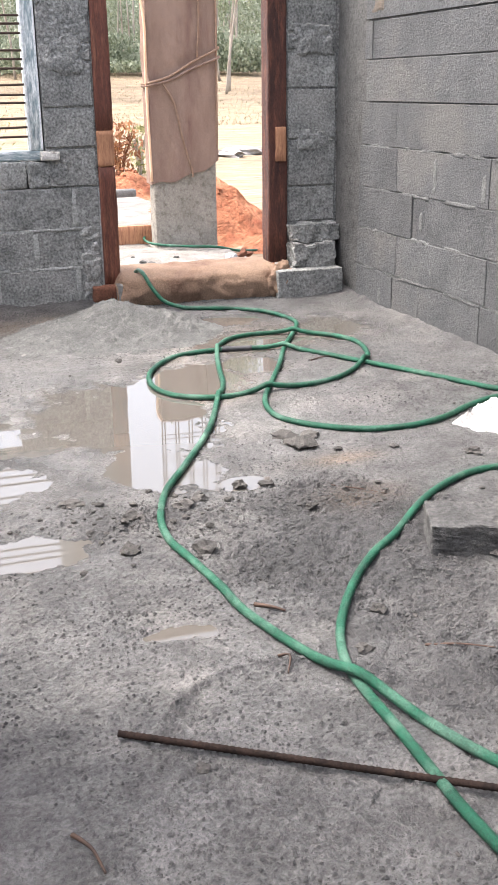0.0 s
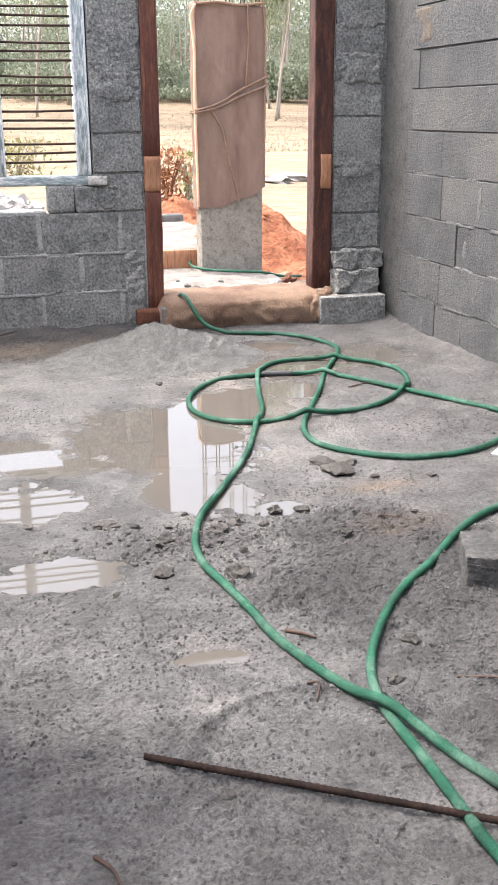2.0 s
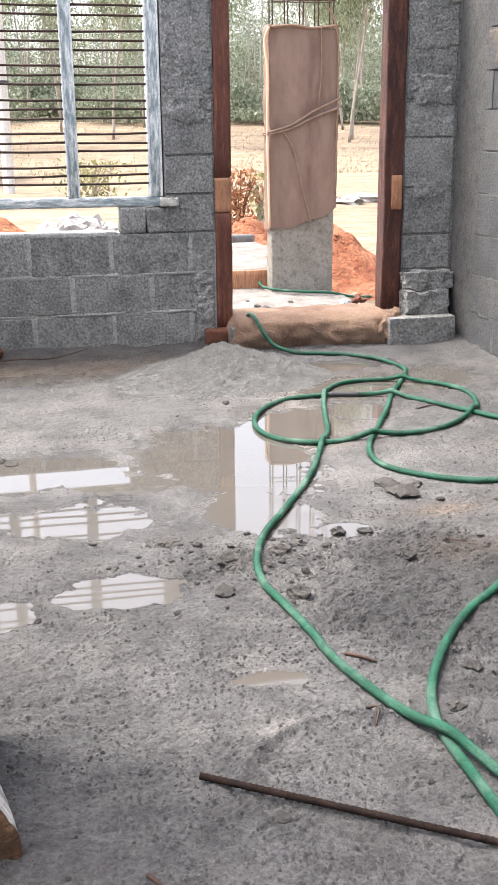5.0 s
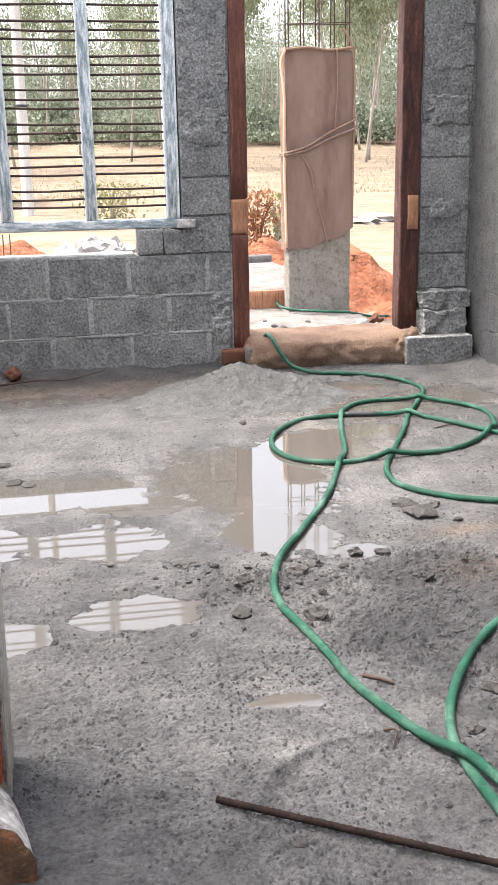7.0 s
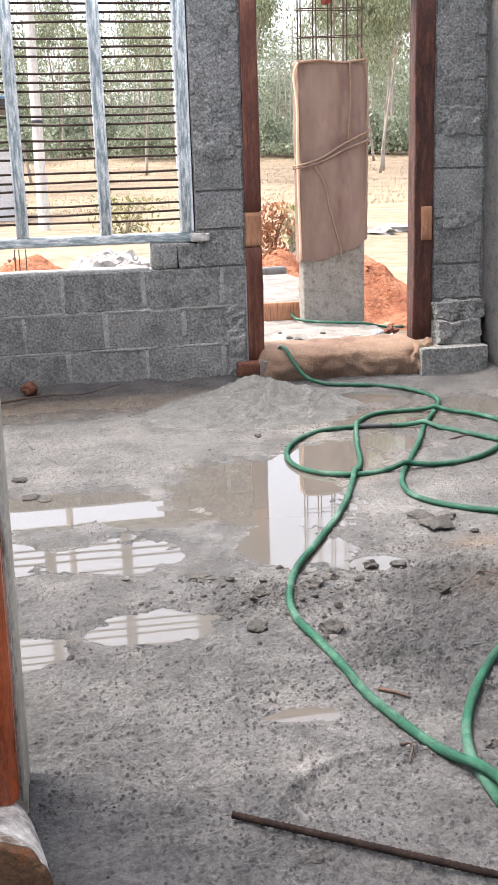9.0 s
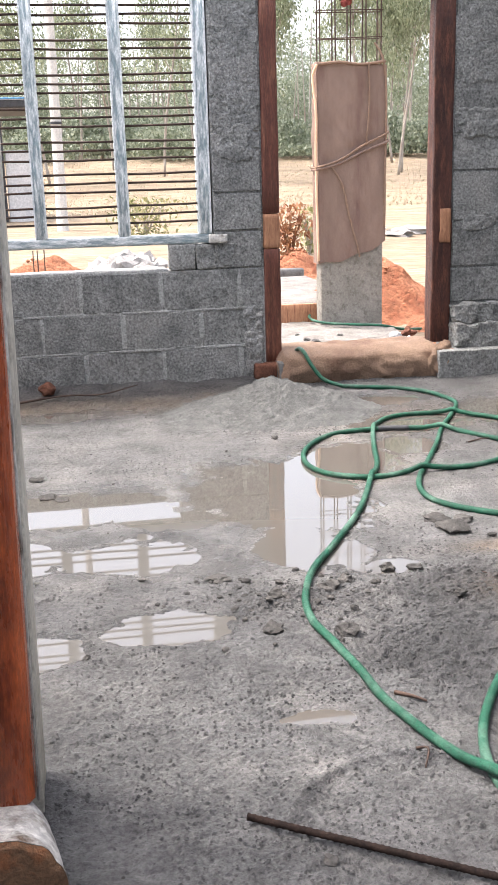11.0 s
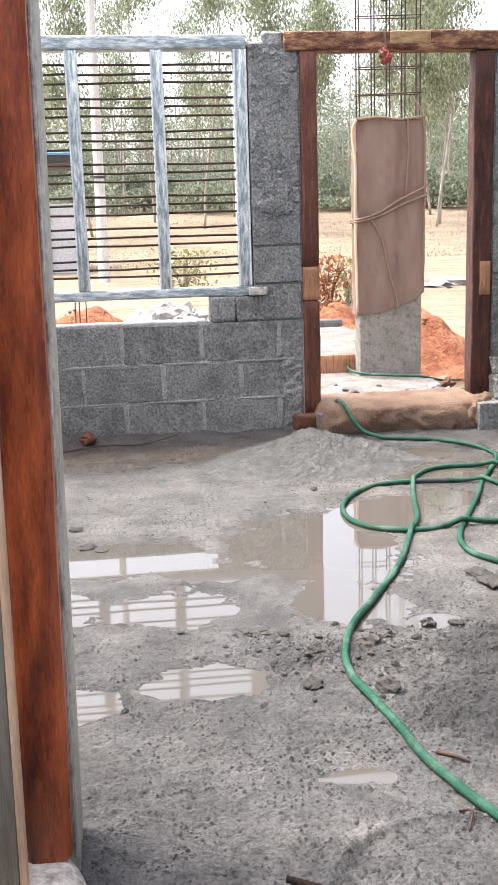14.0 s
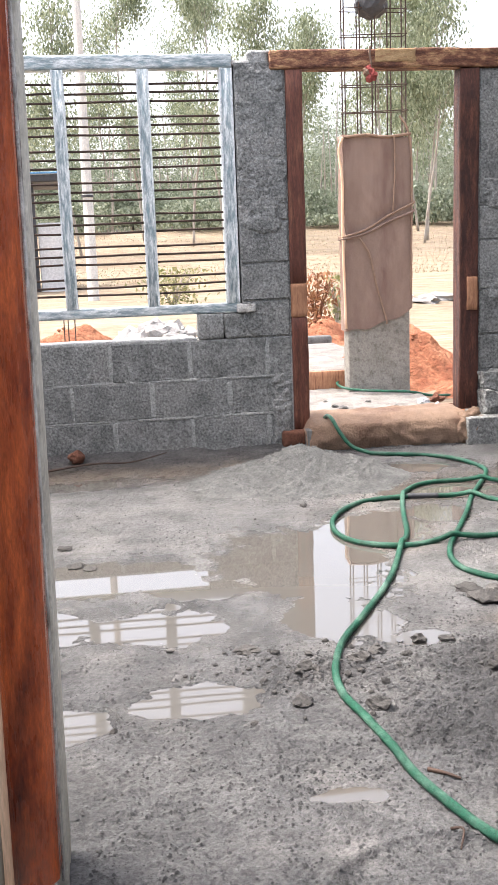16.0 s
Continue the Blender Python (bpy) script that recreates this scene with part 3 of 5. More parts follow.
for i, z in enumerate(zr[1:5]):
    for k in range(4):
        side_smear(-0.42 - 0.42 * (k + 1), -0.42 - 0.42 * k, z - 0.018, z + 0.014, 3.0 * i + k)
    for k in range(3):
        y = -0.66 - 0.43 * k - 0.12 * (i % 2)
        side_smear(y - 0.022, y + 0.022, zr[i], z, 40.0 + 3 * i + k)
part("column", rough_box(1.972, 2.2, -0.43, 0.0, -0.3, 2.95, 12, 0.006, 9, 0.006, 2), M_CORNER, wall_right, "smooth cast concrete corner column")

part("clay_stain", rough_box(1.9405, 1.946, -0.62, -0.43, 1.50, 1.66, 10, 0.009, 16, 0.003, 4), M_CLAY, wall_right, "brown clay stain on blocks")
wall_left = tagged(part("wall_left", box(-2.8, -2.6, -7.7, 0.2, -0.3, 2.1), M_BLOCK_R), "plain block side wall", "wall", kind="structure")
wall_back = tagged(part("wall_back", box(-2.8, 2.2, -7.9, -7.7, -0.3, 2.1), M_BLOCK_R), "plain block back wall", "wall", kind="structure")
partition = tagged(empty("wall_inner"), "rendered grey wall end behind a timber door post", "wall", kind="structure")
part("wall_body", rough_box(-2.6, -0.566, -3.86, -3.72, -0.05, 2.95, 6, 0.003, 8, 0.004, 4), M_ENDWALL, partition)

# ---- window ----
win = tagged(empty("window_1"), "weathered blue-white painted steel window frame with rust-dark horizontal bars", "window", kind="structure")
WL, WR, WB, WT = -1.085, 0.306, 0.795, 2.150
WY0, WY1 = 0.012, 0.105


def frame_member(name, x0, x1, z0, z1, sd):
    """A stepped section: a wide face with a set-back rebate lip."""
    bm = rough_box(x0, x1, WY0, WY1, z0, z1, 3, 0.0015, 9, 0.005, sd)
    return part(name, bm, M_WIN_H if "rail" in name else M_WIN, win)


frame_member("bottom_rail", WL, WR, WB, WB + 0.052, 1)
frame_member("top_rail", WL, WR, WT - 0.072, WT, 2)
frame_member("stile", WR - 0.070, WR, WB + 0.052, WT - 0.072, 3)
frame_member("stile", WL, WL + 0.070, WB + 0.052, WT - 0.072, 4)
for i, mx in enumerate((-0.605, -0.165)):
    frame_member("mullion", mx - 0.033, mx + 0.030, WB + 0.052, WT - 0.072, 5 + i)
    for lx in (mx - 0.033, mx + 0.021):
        part("mullion_lip", box(lx, lx + 0.009, WY0 - 0.005, WY0 + 0.004, WB + 0.054, WT - 0.074, 0.002), M_LIP, win)
for lx in (WR - 0.070, WR - 0.010):
    part("stile_lip", box(lx, lx + 0.010, WY0 - 0.005, WY0 + 0.004, WB + 0.054, WT - 0.074, 0.002), M_LIP, win)
for k in range(7):
    for j in range(3):
        z = 2.008 - 0.1672 * k - 0.0445 * j
        for x0, x1 in ((WL + 0.06, -0.635), (-0.578, -0.195), (-0.138, WR - 0.066)):
            a, b = z + random.uniform(-.004, .004), z + random.uniform(-.004, .004)
            v, f = tube([(x0, 0.055, a), ((x0 + x1) / 2, 0.055 + random.uniform(-.003, .003), (a + b) / 2 + random.uniform(-.003, .002)), (x1, 0.055, b)], 0.0062, 6)
            raw("bar", v, f, M_BAR, win, True)
part("lug", rough_box(0.285, 0.385, -0.03, 0.05, 0.797, 0.842, 4, 0.005, 20, 0.004, 7), M_WHITE, win, "cement-spattered fixing lug")
tagged(part("prop_block", rough_box(0.070, 0.208, 0.002, 0.15, 0.656, 0.793, 5, 0.004, 15, 0.006, 3), M_BLOCK), "small dark grey concrete block propping the window frame", "block")
tagged(part("prop_block", rough_box(-1.05, -0.92, 0.002, 0.15, 0.656, 0.793, 5, 0.004, 15, 0.006, 5), M_BLOCK), "small dark grey concrete block propping the window frame", "block")

# ---- door frame ----
door = tagged(empty("door_1"), "rough dark red timber door frame with an open doorway", "door frame", kind="structure")
DH = 2.062


def post(name, x0, x1, z0, z1, material, sd, amount):
    return part(name, rough_box(x0, x1, -0.012, 0.095, z0, z1, 8, amount, 9, 0.006, sd), material, door)


post("left_post", DL, 0.677, 0.125, 0.755, M_JAMB, 1, 0.003)
post("left_post_band", DL, 0.677, 0.755, 0.940, M_BARE, 2, 0.002)["label"] = "unpainted pale timber band"
post("left_post_upper", DL, 0.677, 0.940, DH, M_JAMB, 3, 0.003)
post("right_post", 1.550, 1.664, 0.185, DH, M_JAMB_D, 4, 0.009)
part("right_post_band", rough_box(1.592, 1.655, -0.024, 0.0, 0.750, 0.938, 4, 0.003, 20, 0.003, 5), M_BARE, door, "unpainted pale timber band")
part("head", rough_box(0.503, 2.30, -0.016, 0.10, DH, 2.160, 9, 0.004, 7, 0.006, 6), M_HEAD, door, "rough-sawn timber head")
part("head_patch", rough_box(1.075, 1.30, -0.020, 0.0, DH + 0.03, 2.158, 6, 0.004, 14, 0.003, 8), M_SAWN, door, "pale sawn stretch of the timber head")
part("foot_brick", rough_box(0.515, 0.680, -0.045, 0.08, 0.032, 0.122, 5, 0.008, 18, 0.01, 4), M_BRICK, door, "chipped brown brick under the post")

# charm tied to the door head
charm = tagged(empty("hanging_charm", (1.045, -0.03, 2.06)), "small red dried charm tied on string to timber door head", "charm")
raw("string", *tube(spline([(0, 0, 0.108), (-0.003, -0.003, 0.07), (0.004, 0, 0.03), (0, 0, -0.01)], 6), 0.006, 6), M_ROPE, charm)
for i in range(5):
    b_ = lump(0.019, 1.2, i * 2.1, 2)
    bmesh.ops.translate(b_, verts=b_.verts, vec=(random.uniform(-.026, .026), 0, -0.008 - i * 0.011))
    part("pod", b_, M_RED if i != 1 else M_ROPE, charm)

# ---- threshold and porch ----
def sill_shape():
    """A hessian-wrapped bulge across the doorway: rounded front edge, sagging folds."""
    n, m_ = 70, 26
    verts, faces = [], []
    for i in range(n):
        u = i / (n - 1)
        x = 0.635 + u * (1.60 - 0.635)
        for j in range(m_):
            w = j / (m_ - 1)
            if w < 0.5:
                q = w / 0.5
                y = -0.135 - 0.035 * math.sin(q * math.pi) * (0.7 + 0.3 * math.sin(u * 9))
                z = -0.01 + q * 0.165
            else:
                q = (w - 0.5) / 0.5
                y = -0.135 + q * 0.34
                z = 0.155 + 0.035 * math.sin(min(1, q * 2.2) * math.pi / 2)
            e = min(u, 1 - u)
            y += 0.06 * max(0, 1 - e / 0.06) ** 2
            z -= 0.05 * max(0, 1 - e / 0.05) ** 2 if w > 0.3 else 0
            p = Vector((x * 7, y * 7, z * 9))
            fold = noise.noise(Vector((x * 4, 0.3, z * 11))) * 0.015 + noise.noise(p * 2.4) * 0.014 + abs(noise.noise(Vector((x * 16 + z * 20, 1, z * 6)))) * 0.012
            verts.append((x, y - fold, z + noise.noise(p * 2.1) * 0.008))
    for i in range(n - 1):
        for j in range(m_ - 1):
            a = i * m_ + j
            faces.append((a, a + m_, a + m_ + 1, a + 1))
    return verts, faces


sill = tagged(empty("threshold_wrap"), "damp brown hessian cloth wrapped over the door threshold", "cloth")
raw("cloth", *sill_shape(), M_HESS_L, sill, True)
for fx, fy, fz, fr, sd in ((1.555, -0.130, 0.085, 0.075, 1.0), (1.600, -0.105, 0.125, 0.060, 2.0)):
    fold = lump(fr, 1.25, sd * 3.3, 4, 0.22)
    for v in fold.verts:
        v.co += v.co.normalized() * 0.012 * noise.noise(Vector((v.co.x * 60, v.co.y * 60, v.co.z * 22 + sd)))
    for f in fold.faces:
        f.smooth = True
    bmesh.ops.translate(fold, verts=fold.verts, vec=(fx, fy, fz))
    part("bunched_fold", fold, M_HESS_L, sill)
tagged(part("threshold_beam", box(0.64, 1.56, -0.125, 0.195, -0.1, 0.14, 0.01), M_CONC), "concrete threshold beam under brown hessian", "threshold", kind="structure")


def apron_top(X, Y):
    return -0.39 + 0.055 * np.clip((Y - 2.9) / 1.5, 0, 1.3) + 0.018 * fbm(X, Y, 3, 4, 2.0) + 0.012 * np.maximum(fbm(X, Y, 14, 3, 4.0), -.2) + 0.03 * np.exp(-((X - 1.75) / 0.35) ** 2 - ((Y - 3.7) / 0.3) ** 2)


apron = tagged(empty("apron"), "cement-splashed concrete apron slab outside the doorway", "apron", kind="structure")
part("slab", rough_box(-0.4, 2.60, 0.2, 4.56, -0.7, -0.44, 6, 0.006, 4, 0.02, 3), M_PORCH, apron)
grid_mesh("screed", np.linspace(0.2, 2.64, 150), np.linspace(0.21, 4.57, 220), lambda X, Y: np.where(X > 2.60 + 0.05 * fbm(X * 0, Y, 4, 3, 1.0), -0.5, apron_top(X, Y)), M_PORCH, apron)

# blocks stacked beside the door
grp = "blocks beside the doorway"
tagged(part("concrete_block", rough_box(1.53, 1.925, -0.225, -0.02, 0.01, 0.165, 10, 0.003, 30, 0.003, 2, False), M_BLOCK), "solid grey concrete block lying at the wall foot", "block", grp)
tagged(part("concrete_block", rough_box(1.665, 1.915, -0.135, -0.012, 0.165, 0.296, 12, 0.017, 17, 0.004, 6, False), M_BLOCK), "broken rough-faced concrete block on a lower block", "block", grp)
tagged(part("concrete_block", rough_box(1.668, 1.955, -0.090, -0.010, 0.300, 0.400, 12, 0.016, 19, 0.004, 9, False), M_BLOCK), "broken dark concrete block piece set in the wall", "block", grp)

# ---- near door post and stone foot ----
near = tagged(empty("door_post"), "varnished red-brown timber door post with pale plank beside it", "door post")
part("timber", rough_box(-0.657, -0.574, -3.965, -3.87, 0.085, 2.9, 10, 0.003, 6, 0.016, 3), M_VARN, near)
part("paint_edge", rough_box(-0.5745, -0.570, -3.900, -3.862, 0.06, 2.9, 4, 0.0015, 12, 0.001, 5), M_WHITE, near, "pale cement line along the post")
plank = part("plank", rough_box(-0.757, -0.654, -4.05, -4.028, 0.02, 2.9, 6, 0.002, 7, 0.003, 6), M_GREYWOOD, near, "weathered grey plank")
part("plank_edge", rough_box(-0.654, -0.642, -4.052, -4.026, 0.02, 2.9, 6, 0.0015, 7, 0.002, 7), M_CREAM, near, "pale raw wood edge")
# the post and the wall end lean slightly
LEAN = Matrix.Translation((-0.58, -3.9, 0.1)) @ pose(-0.004, 0, 0, 0, 0.85, 0) @ Matrix.Translation((0.58, 3.9, -0.1))
near.matrix_basis = LEAN
partition.matrix_basis = LEAN
foot = tagged(empty("log_stub", (-0.642, -4.10, 0)), "half-buried limewashed log stub under the door post", "log")


def log_shape(rx, rz, length):
    """A half-round log lying along y, its cut end rounded a little."""
    n, m_ = 28, 12
    v, f = [], []
    for j in range(m_ + 1):
        w = j / m_
        for i in range(n + 1):
            a = math.pi * (1.05 * i / n - 0.025)
            k = 1 + 0.05 * noise.noise(Vector((math.cos(a) * 3, math.sin(a) * 3, w * 4))) + 0.02 * noise.noise(Vector((math.cos(a) * 12, math.sin(a) * 12, w * 16)))
            v.append((math.copysign(abs(math.cos(a)) ** 0.72, math.cos(a)) * rx * k * (1 - 0.3 * w), w * length, math.copysign(abs(math.sin(a)) ** 0.8, math.sin(a)) * rz * k * (1 - 0.22 * w) - 0.012))
    for j in range(m_):
        for i in range(n):
            a = j * (n + 1) + i
            f.append((a, a + n + 1, a + n + 2, a + 1))
    return v, f


LV, LF = log_shape(0.120, 0.137, 0.17)
raw("limewash_skin", LV, LF, M_WHITE, foot, True)["label"] = "chipped limewashed bark"
end_v = [(0, -0.006, 0.0)] + [(x, y - 0.002, z) for x, y, z in LV[:29]] + [(x * 0.93, y - 0.008, (z + 0.012) * 0.93 - 0.012) for x, y, z in LV[:29]]
raw("cut_end", end_v, [(1 + i, 30 + i, 31 + i, 2 + i) for i in range(28)] + [(0, 31 + i, 30 + i) for i in range(28)], M_BROWN, foot)["label"] = "brown sawn log end"

# ---- hoses ----
LAID = []


def lay(points, r, n=10):
    """Points on the floor become a resting line that climbs over what was laid before."""
    dense = [np.array(p) for p in spline([(x, y, 0) for x, y in points], n)]
    xy = np.array([p[:2] for p in dense])
    z = np.maximum(floor_height(xy[:, 0], xy[:, 1]), 0.0) + r * 0.85
    z = np.convolve(np.pad(z, 12, mode="edge"), np.ones(25) / 25, "valid")
    lift = np.zeros(len(z))
    old = np.array(LAID) if LAID else np.zeros((0, 2))
    for i in range(len(z)):
        d = np.hypot(*(old - xy[i]).T).min() if len(old) else 9
        if i > 40:
            d = min(d, np.hypot(*(xy[:i - 40] - xy[i]).T).min())
        lift[i] = 2.0 * r * math.exp(-(d / 0.035) ** 2)
    lift = np.maximum(lift, np.convolve(np.pad(lift, 3, mode="edge"), np.ones(7) / 7, "valid"))
    LAID.extend(xy.tolist())
    return [(a[0], a[1], b) for a, b in zip(xy, z + lift)]


HR = 0.0110
A = [(1.05, -0.36), (1.20, -0.41), (1.339, -0.53), (1.404, -0.738), (1.382, -0.873), (1.265, -1.092), (1.154, -1.291), (1.026, -1.568), (0.884, -1.846),
     (0.795, -2.024), (0.755, -2.165), (0.763, -2.292), (0.844, -2.414), (0.974, -2.511), (1.135, -2.54), (1.289, -2.503), (1.465, -2.403),
     (1.625, -2.348), (1.78, -2.40), (1.84, -2.62), (1.72, -2.86), (1.46, -2.98), (1.216, -2.998), (1.10, -3.017), (0.962, -3.089), (0.828, -3.199),
     (0.68, -3.349), (0.572, -3.437), (0.472, -3.55), (0.388, -3.67), (0.328, -3.782), (0.295, -3.891), (0.289, -3.999), (0.29, -4.119),
     (0.289, -4.251), (0.291, -4.397), (0.31, -4.56), (0.37, -4.9)]
B = [(1.85, -2.42), (1.679, -2.262), (1.559, -2.021), (1.386, -1.69), (1.251, -1.443), (1.143, -1.298), (0.997, -1.24), (0.839, -1.223), (0.637, -1.276),
     (0.489, -1.455), (0.435, -1.624), (0.443, -1.778), (0.516, -1.89), (0.657, -1.954), (0.856, -1.922), (1.054, -1.913), (1.212, -1.838), (1.387, -1.659),
     (1.463, -1.528), (1.506, -1.314), (1.443, -1.126), (1.283, -1.009), (1.087, -0.982), (0.948, -1.053), (0.851, -1.228), (0.768, -1.516), (0.703, -1.775),
     (0.611, -1.992), (0.48, -2.307), (0.312, -2.609), (0.191, -2.821), (0.123, -3.019), (0.107, -3.171), (0.13, -3.307), (0.155, -3.464), (0.173, -3.618),
     (0.243, -3.849), (0.309, -4.007), (0.381, -4.208), (0.47, -4.40), (0.62, -4.62), (0.9, -4.95)]
start = [(0.755, 0.02, 0.165), (0.765, -0.06, 0.200), (0.775, -0.145, 0.190), (0.80, -0.21, 0.13), (0.852, -0.27, 0.06), (0.94, -0.325, 0.028)]
lineA = [tuple(p) for p in spline(start, 10)] + lay(A, HR)
hose1 = raw("garden_hose", *tube(lineA, HR, 12), M_HOSE, None, True)
tagged(hose1, "green braided plastic hose running over the threshold", "hose", "garden hoses")
yard = raw("garden_hose", *tube(spline([(2.05, 4.72, -0.27), (1.90, 4.58, -0.27), (1.885, 4.38, -0.29), (2.00, 4.22, -0.305), (2.25, 4.10, -0.315), (2.50, 4.02, -0.325), (2.70, 4.02, -0.37), (2.95, 4.15, -0.40)], 8), 0.013, 10), M_HOSE, None, True)
tagged(yard, "green plastic hose lying round the foot of the column", "hose", "garden hoses")
lineB = lay(B, HR)
hose2 = tagged(empty("garden_hose"), "green braided plastic hose lying in loops on wet floor", "hose", "garden hoses")
raw("tube", *tube(lineB, HR, 12), M_HOSE, hose2, True)
jn = [p for p in lineB if 0.86 < p[0] < 1.02 and -1.27 < p[1] < -1.2]
raw("joiner", *tube(jn, HR * 1.12, 12), M_DARK, hose2, True)["label"] = "dark hose joiner"

# steel rod on the floor
rv = []
rod_pts = [Vector((-0.203, -3.975, 0.024)).lerp(Vector((0.60, -4.497, 0.024)), i / 240) for i in range(241)]
rod = raw("steel_rod", *tube(rod_pts, lambda u: 0.0064 + 0.0012 * (int(u * 240) % 3 == 0), 8), M_REBAR, None, True)
tagged(rod, "rusty ribbed steel reinforcing rod lying on cement", "rod")

# ---- sand heap ----
def heap_height(X, Y):
    base = floor_height(X, Y)
    c = np.exp(-np.abs((X - 0.49) / 0.34) ** 1.7 - np.abs((Y + 0.68) / 0.32) ** 1.8)
    c += 0.10 * np.exp(-((X - 0.05) / 0.25) ** 2 - ((Y + 0.85) / 0.22) ** 2) + 0.22 * np.exp(-((X - 0.84) / 0.16) ** 2 - ((Y + 0.72) / 0.2) ** 2)
    h = 0.142 * c * (1 + 0.25 * fbm(X, Y, 4, 3, 5.0)) + 0.014 * fbm(X, Y, 24, 3, 1.0) * np.clip(c * 3, 0, 1) + 0.012 * np.maximum(fbm(X, Y, 55, 2, 3.0), -.1) * np.clip(c * 3, 0, 1)
    return base - 0.022 + h * 1.06


tagged(grid_mesh("sand_heap", np.arange(-0.62, 1.25, 0.009), np.arange(-1.42, -0.10, 0.009), heap_height, M_SAND), "low heap of damp grey sand on floor", "sand")

# ---- loose things on the floor ----
def stone_at(x, y, r, squash, sd, label, cat="lump", group="mortar lumps on the floor", material=None, level=2, turn=0.0):
    ob = part("mortar_lump", lump(r * 0.85, squash * 0.9, sd, level, 0.42), material or M_STONE)
    h = float(floor_height(np.array([x]), np.array([y]))[0])
    ob.matrix_basis = pose(x, y, max(h, 0) + r * squash * 0.42, 0, 0, turn)
    return tagged(ob, label, cat, group)


big = "flat dark mortar lump lying on wet cement"
for x, y, r, sq, sd in ((0.725, -2.575, 0.062, 0.35, 1.0), (0.70, -2.47, 0.05, 0.3, 2.0), (0.78, -2.50, 0.045, 0.35, 2.6), (0.184, -3.235, 0.040, 0.5, 3.0), (0.0, -3.175, 0.036, 0.45, 4.0),
                        (0.05, -2.98, 0.028, 0.6, 5.0), (-0.095, -2.82, 0.038, 0.3, 6.0), (0.213, -2.94, 0.034, 0.5, 7.0), (0.412, -2.84, 0.026, 0.6, 8.0),
                        (0.498, -2.855, 0.026, 0.5, 9.0), (1.227, -2.835, 0.032, 0.5, 10.0), (0.385, -1.25, 0.020, 0.5, 11.0), (0.552, -3.08, 0.020, 0.6, 12.0),
                        (-0.081, -4.105, 0.017, 0.6, 13.0), (0.27, -2.90, 0.03, 0.5, 14.0), (-0.65, -1.66, 0.035, 0.3, 15.0), (-0.60, -1.86, 0.04, 0.22, 16.0), (-0.55, -1.90, 0.03, 0.22, 16.5),
                        (0.36, -3.83, 0.02, 0.5, 17.0), (0.46, -3.70, 0.022, 0.5, 18.0), (0.90, -3.52, 0.045, 0.5, 19.0), (0.82, -2.66, 0.016, 0.6, 20.0), (1.01, -2.69, 0.018, 0.6, 21.0)):
    stone_at(x, y, r, sq, sd, big, turn=sd * 40)
rng = random.Random(5)
for i in range(130):
    x, y = rng.gauss(0.04, 0.19), rng.gauss(-2.98, 0.12)
    if floor_low(np.array([x]), np.array([y]))[0] > 0.35:
        continue
    stone_at(x, y, 0.004 + 0.011 * rng.random() ** 2, 0.7, i * 1.3, "small dark mortar crumb on wet cement", "crumb", "mortar crumbs", level=1)
for i in range(60):
    x, y = rng.uniform(-0.65, 1.5), rng.uniform(-4.6, -1.2)
    if floor_low(np.array([x]), np.array([y]))[0] > 0.35:
        continue
    stone_at(x, y, 0.004 + 0.008 * rng.random() ** 2, 0.7, i * 1.7 + 50, "small dark mortar crumb on wet cement", "crumb", "mortar crumbs", level=1)
red = part("brick_bat", lump(0.044, 0.85, 4.4, 3, 0.14), M_BRICK)
red.matrix_basis = pose(-0.635, -0.10, 0.060)
tagged(red, "rounded red clay brick fragment by the wall foot", "brick")
twig = raw("twig", *tube(spline([(-0.80, -0.30, 0.035), (-0.55, -0.20, 0.04), (-0.35, -0.24, 0.045), (-0.15, -0.12, 0.06)], 8), lambda u: 0.007 - 0.004 * u, 6), M_BAR)
tagged(twig, "thin dark twig lying along the wall foot", "twig")


def floor_stick(pts, r, material, name, label):
    ob = raw(name, *tube(spline([(x, y, float(floor_height(np.array([x]), np.array([y]))[0]) + r * 0.7 + dz) for x, y, dz in pts], 8), lambda u: r * (1 - 0.5 * u), 6), material, None, True)
    return tagged(ob, label, "twig", "twigs on the floor")


floor_stick([(0.205, -3.57, 0), (0.235, -3.602, 0.003), (0.262, -3.622, 0)], 0.006, M_BAR, "twig", "short dark twig on cement")
floor_stick([(0.178, -3.80, 0), (0.190, -3.835, 0.005), (0.172, -3.871, 0)], 0.0035, M_BAR, "dry_leaf", "curled brown dry leaf strip on cement")
floor_stick([(-0.329, -4.205, 0.004), (-0.316, -4.228, 0.010), (-0.303, -4.250, 0.008), (-0.295, -4.304, 0.002)], 0.0045, M_BAR, "dry_leaf", "dry curled brown leaf on cement")
floor_stick([(0.66, -2.96, 0), (0.74, -3.02, 0.002), (0.80, -3.06, 0)], 0.0025, M_BAR, "twig", "thin twig on cement")
floor_stick([(0.495, -3.858, 0), (0.555, -3.90, 0.003), (0.62, -3.943, 0)], 0.003, M_BAR, "twig", "thin reddish twig on cement")
floor_stick([(1.18, -1.55, 0), (1.26, -1.52, 0.002), (1.32, -1.53, 0)], 0.004, M_BAR, "twig", "thin reddish twig in mud")

# half block on the floor
hb = part("concrete_block", rough_box(-0.17, 0.17, -0.085, 0.085, -0.02, 0.078, 10, 0.005, 26, 0.003, 3, False), M_WETBLOCK)
hb.matrix_basis = pose(0.905, -3.465, 0.012, 0, 0, -22)
tagged(hb, "broken dark concrete block lying in mud", "block")

